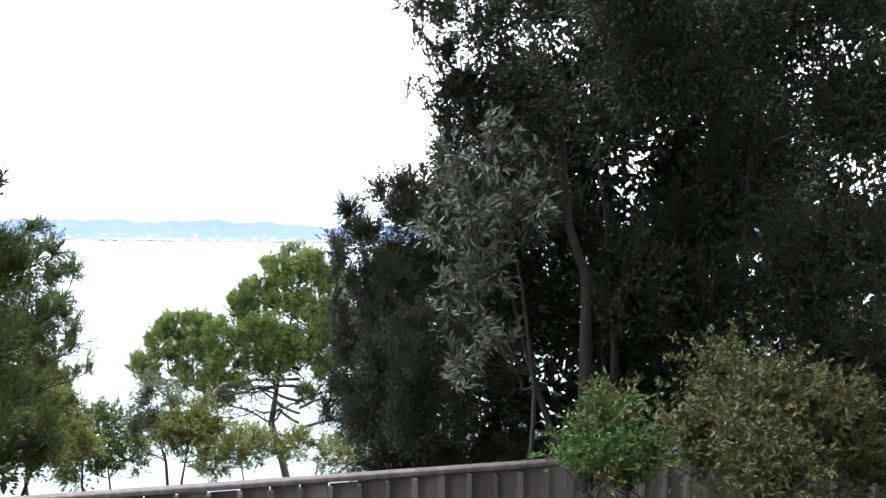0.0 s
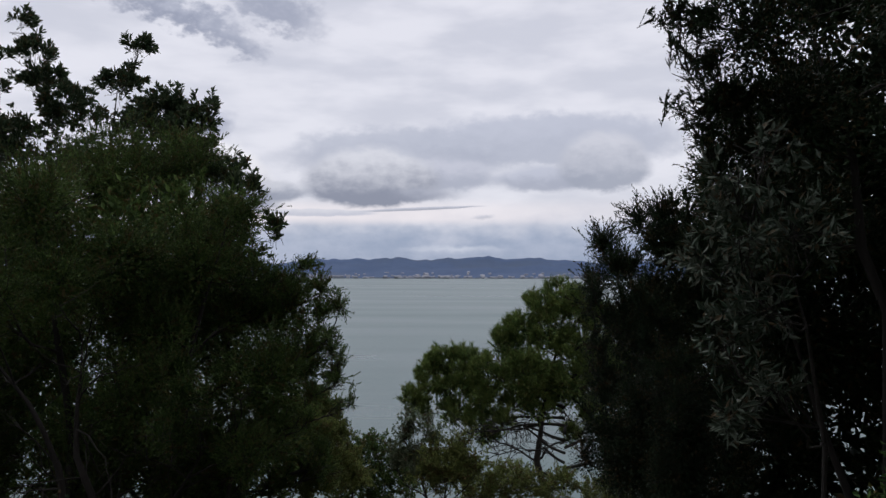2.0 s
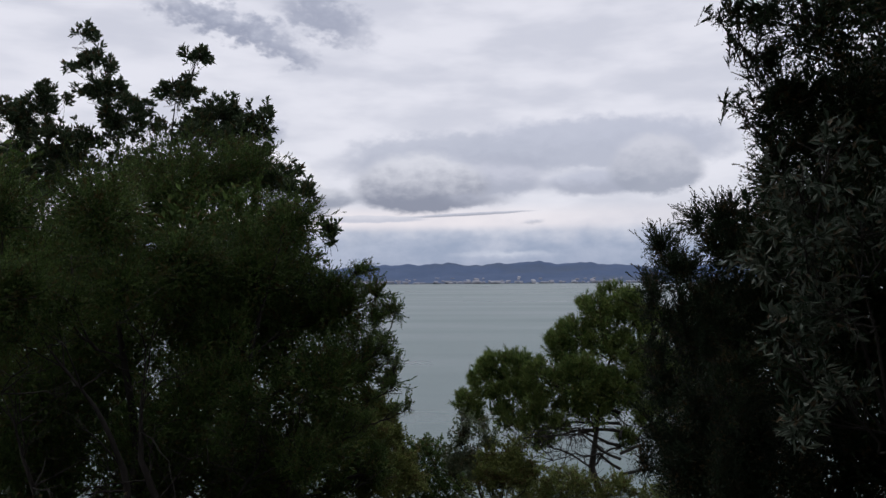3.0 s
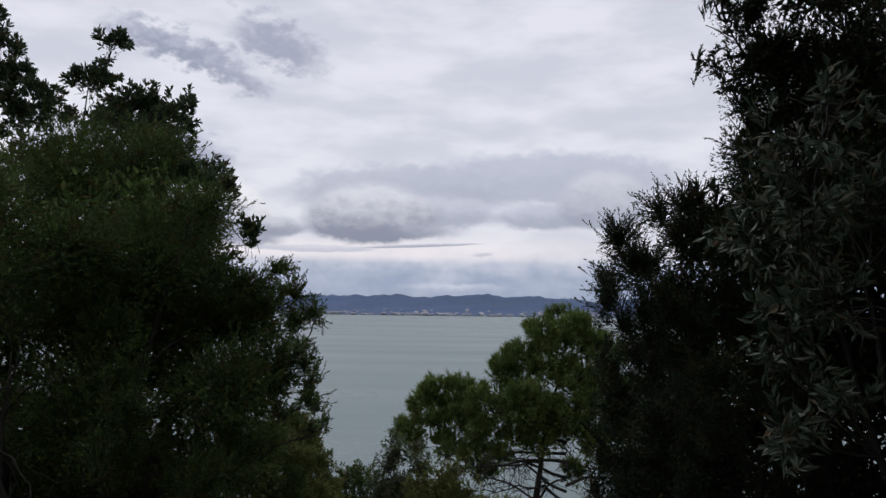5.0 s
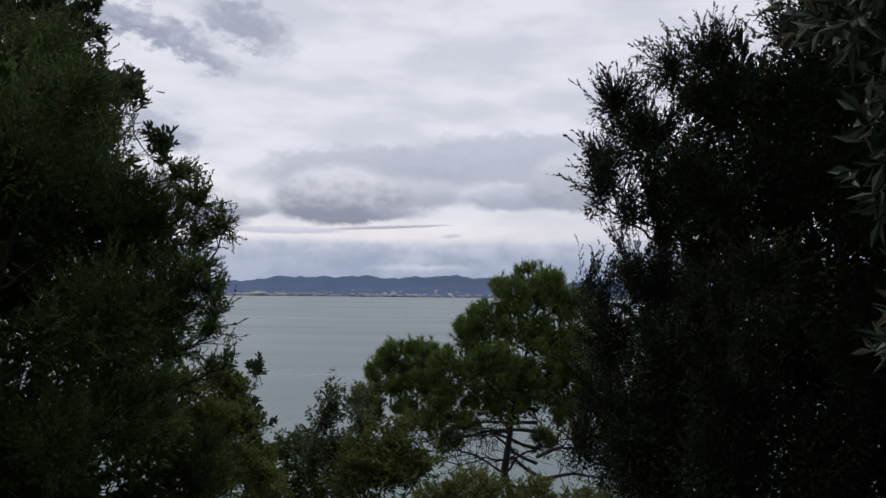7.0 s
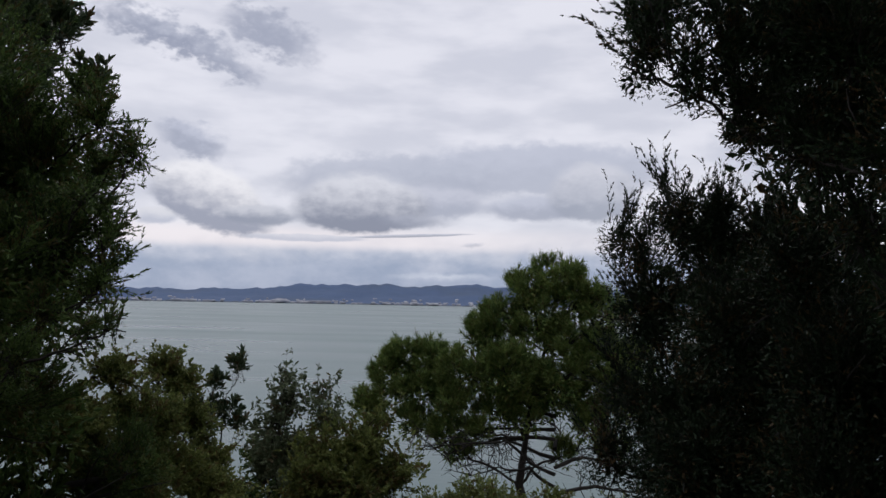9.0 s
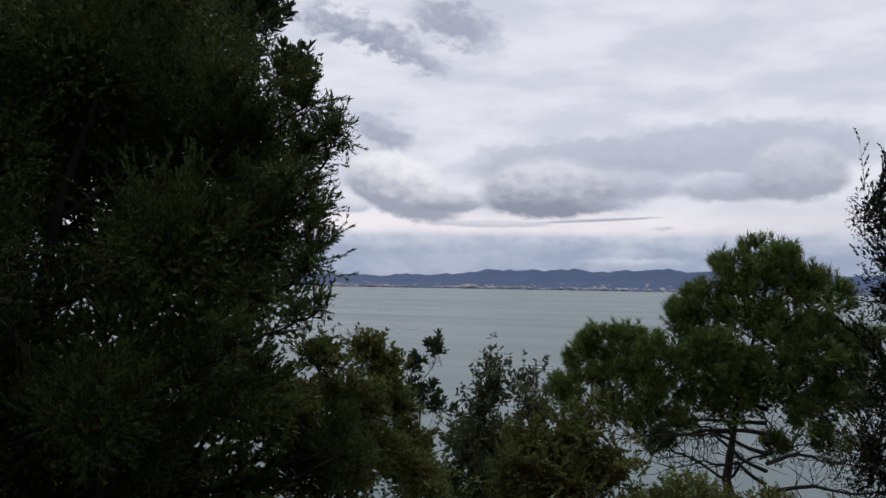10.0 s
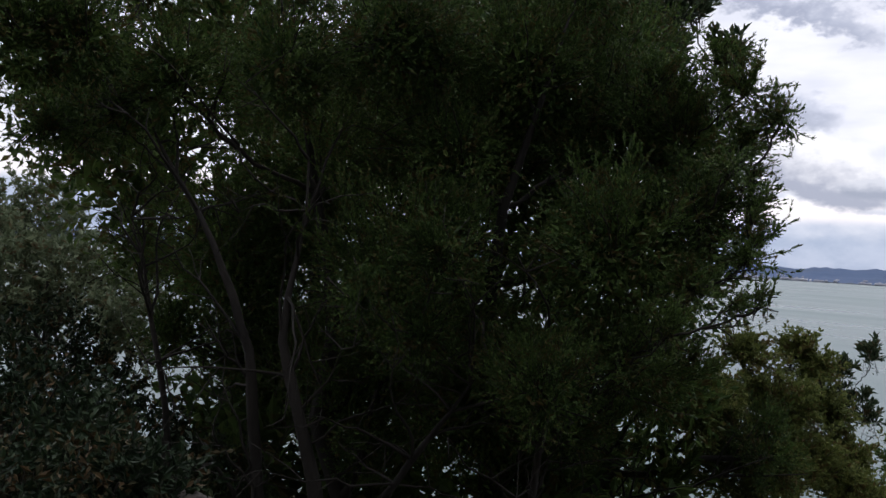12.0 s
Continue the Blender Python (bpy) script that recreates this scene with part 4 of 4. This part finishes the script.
bare_branches(pine, (1.5, 17.0), (-2.7, -2.5, -2.3, -2.2, -2.0, -1.9, -1.75, -1.6, -1.45, -1.3, -1.1, -0.9), 51)
tree("leafy_bush", "yellow-green leafy bush under the big olive-green tree", "bush", 28,
     [(-1.9, 8.8), (-1.3, 9.0)], BUSH_C, bush_green, LEAFY, fill=120, girth=0.04, fill_leaf=0.05)
tree("karo_shrub", "young shrub with upright tufts of leathery leaves above the sea", "shrub", 29,
     [(-2.6, 13.1)], TUFT_D, karo_green, ROSETTE, fill=50, girth=0.04)
tree("thin_shrub", "open grey-green shrub with thin upright twigs and small leaves", "shrub", 30,
     [(-0.6, 7.9)], SHRUB_E, pale_green, {**LEAFY, "density": 85, "leaf": 0.030, "width": 0.013, "up": 1.1}, fill=12, girth=0.03, fill_leaf=0.04)
tree("leafy_bush", "soft yellow-green bush in front of the pine", "bush", 31,
     [(-0.3, 7.5)], SHRUB_F, bush_green, {**LEAFY, "density": 160, "leaf": 0.028, "width": 0.013}, fill=150, girth=0.03, fill_leaf=0.04)
tree("leafy_bush", "dark olive bush on the bank above the sea", "bush", 32,
     [(-1.5, 11.1)], SHRUB_G, kanuka_green, {**LEAFY, "density": 60}, fill=90, girth=0.04)
tree("leafy_bush", "low green bushes at the foot of the pine", "bush", 33,
     [(0.3, 12.1), (1.3, 12.1)], SHRUB_H, bush_green, {**LEAFY, "density": 60}, fill=60, girth=0.04)
tree("foreground_shrub", "low olive and brown shrub beside the path before the fence", "shrub", 34,
     [(1.15, 2.2)], FRONT, fresh_green, {**LEAFY, "density": 220, "axis": 0.20, "leaf": 0.022, "width": 0.009, "up": 0.9, "plumes": 30, "plume": 0.03}, fill=300, girth=0.02, fill_leaf=0.03)
tree("foreground_shrub", "straggly olive and brown shrub beside the path", "shrub", 36,
     [(1.9, 2.5)], FRONT_BROWN, brown_green, {**LEAFY, "density": 120, "axis": 0.26, "leaf": 0.030, "width": 0.013, "up": 0.9, "plumes": 14, "plume": 0.05}, fill=300, girth=0.02, fill_leaf=0.035, core=60)
tree("undergrowth_bush", "dark tangled bush on the bank behind the fence", "bush", 37,
     [(-3.6, 5.6), (-3.0, 6.0)], BANK_L, kanuka_shaded, {**LEAFY, "density": 30}, fill=250, girth=0.03, fill_leaf=0.05)
tree("low_fern_bush", "low dark green bush growing against the end of the fence", "bush", 38,
     [(-1.4, 4.1)], [(-1.35, 4.18, 0.10, 0.2), (-1.33, 4.36, 0.20, 0.15), (-1.65, 4.22, 0.10, 0.2), (-1.1, 4.2, 0.0, 0.18), (-1.9, 4.2, 0.05, 0.2)], kanuka_shaded,
     {**LEAFY, "density": 200, "leaf": 0.022, "width": 0.010, "axis": 0.14}, fill=300, girth=0.012, fill_leaf=0.03)
tree("grey_tree", "pale grey-green tree with thin hanging leaves further along the bank", "tree", 35,
     [(-9.8, 7.6)], FAR_L, pale_green, {**LEAFY, "density": 11, "leaf": 0.07, "width": 0.026}, fill=60, fill_leaf=0.12, core=30, girth=0.08)

# ---- unseen woods added to close the place behind the path and shade the foliage ----
SHADE_WOODS = [(-9.0 + 2.0 * i + 0.5 * math.sin(i * 3.7 + k), -6.0 + 0.8 * math.sin(i * 1.9) + (3.5 if i > 7 else 0), 1.2 + 1.7 * k, 1.45)
         for i in range(10) for k in range(5)]
# Out-of-view boughs beside and above the path, added to darken the right-hand bushes.
SHADE_SIDE = [(5.2 + 0.9 * (k % 2), -2.2 + 1.5 * i, 0.6 + 1.5 * k, 1.1) for i in range(4) for k in range(5)]
SHADE_CANOPY = [(2.6, 0.6, 4.9, 0.8), (3.6, 1.2, 4.6, 0.9), (2.2, 1.9, 4.8, 0.8), (3.4, 2.6, 4.9, 0.9), (2.1, 3.1, 5.0, 0.8),
          (4.4, 0.2, 5.0, 0.9), (1.4, 0.9, 5.3, 0.7), (1.3, 2.4, 5.5, 0.7), (4.6, 2.0, 5.6, 0.9), (3.0, 3.8, 5.6, 0.8)]
tree("kanuka_tree", "unseen tall evergreen tree added around the path to shade the foliage", "tree", 66,
     [(5.4, 1.2)], SHADE_SIDE + SHADE_CANOPY, kanuka_shaded, {**BACK, "density": 0.5}, fill=28, girth=0.14, fill_leaf=0.32, fill_fit=0.95)
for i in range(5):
    mine = SHADE_WOODS[i * 10:i * 10 + 10]
    tree("kanuka_tree", "unseen tall evergreen tree added around the path to shade the foliage", "tree", 60 + i,
         [(mine[0][0] + 1.0, mine[0][1] - 0.3)], mine, kanuka_shaded, {**BACK, "density": 0.5}, fill=14, girth=0.14, fill_leaf=0.42, fill_fit=0.95)
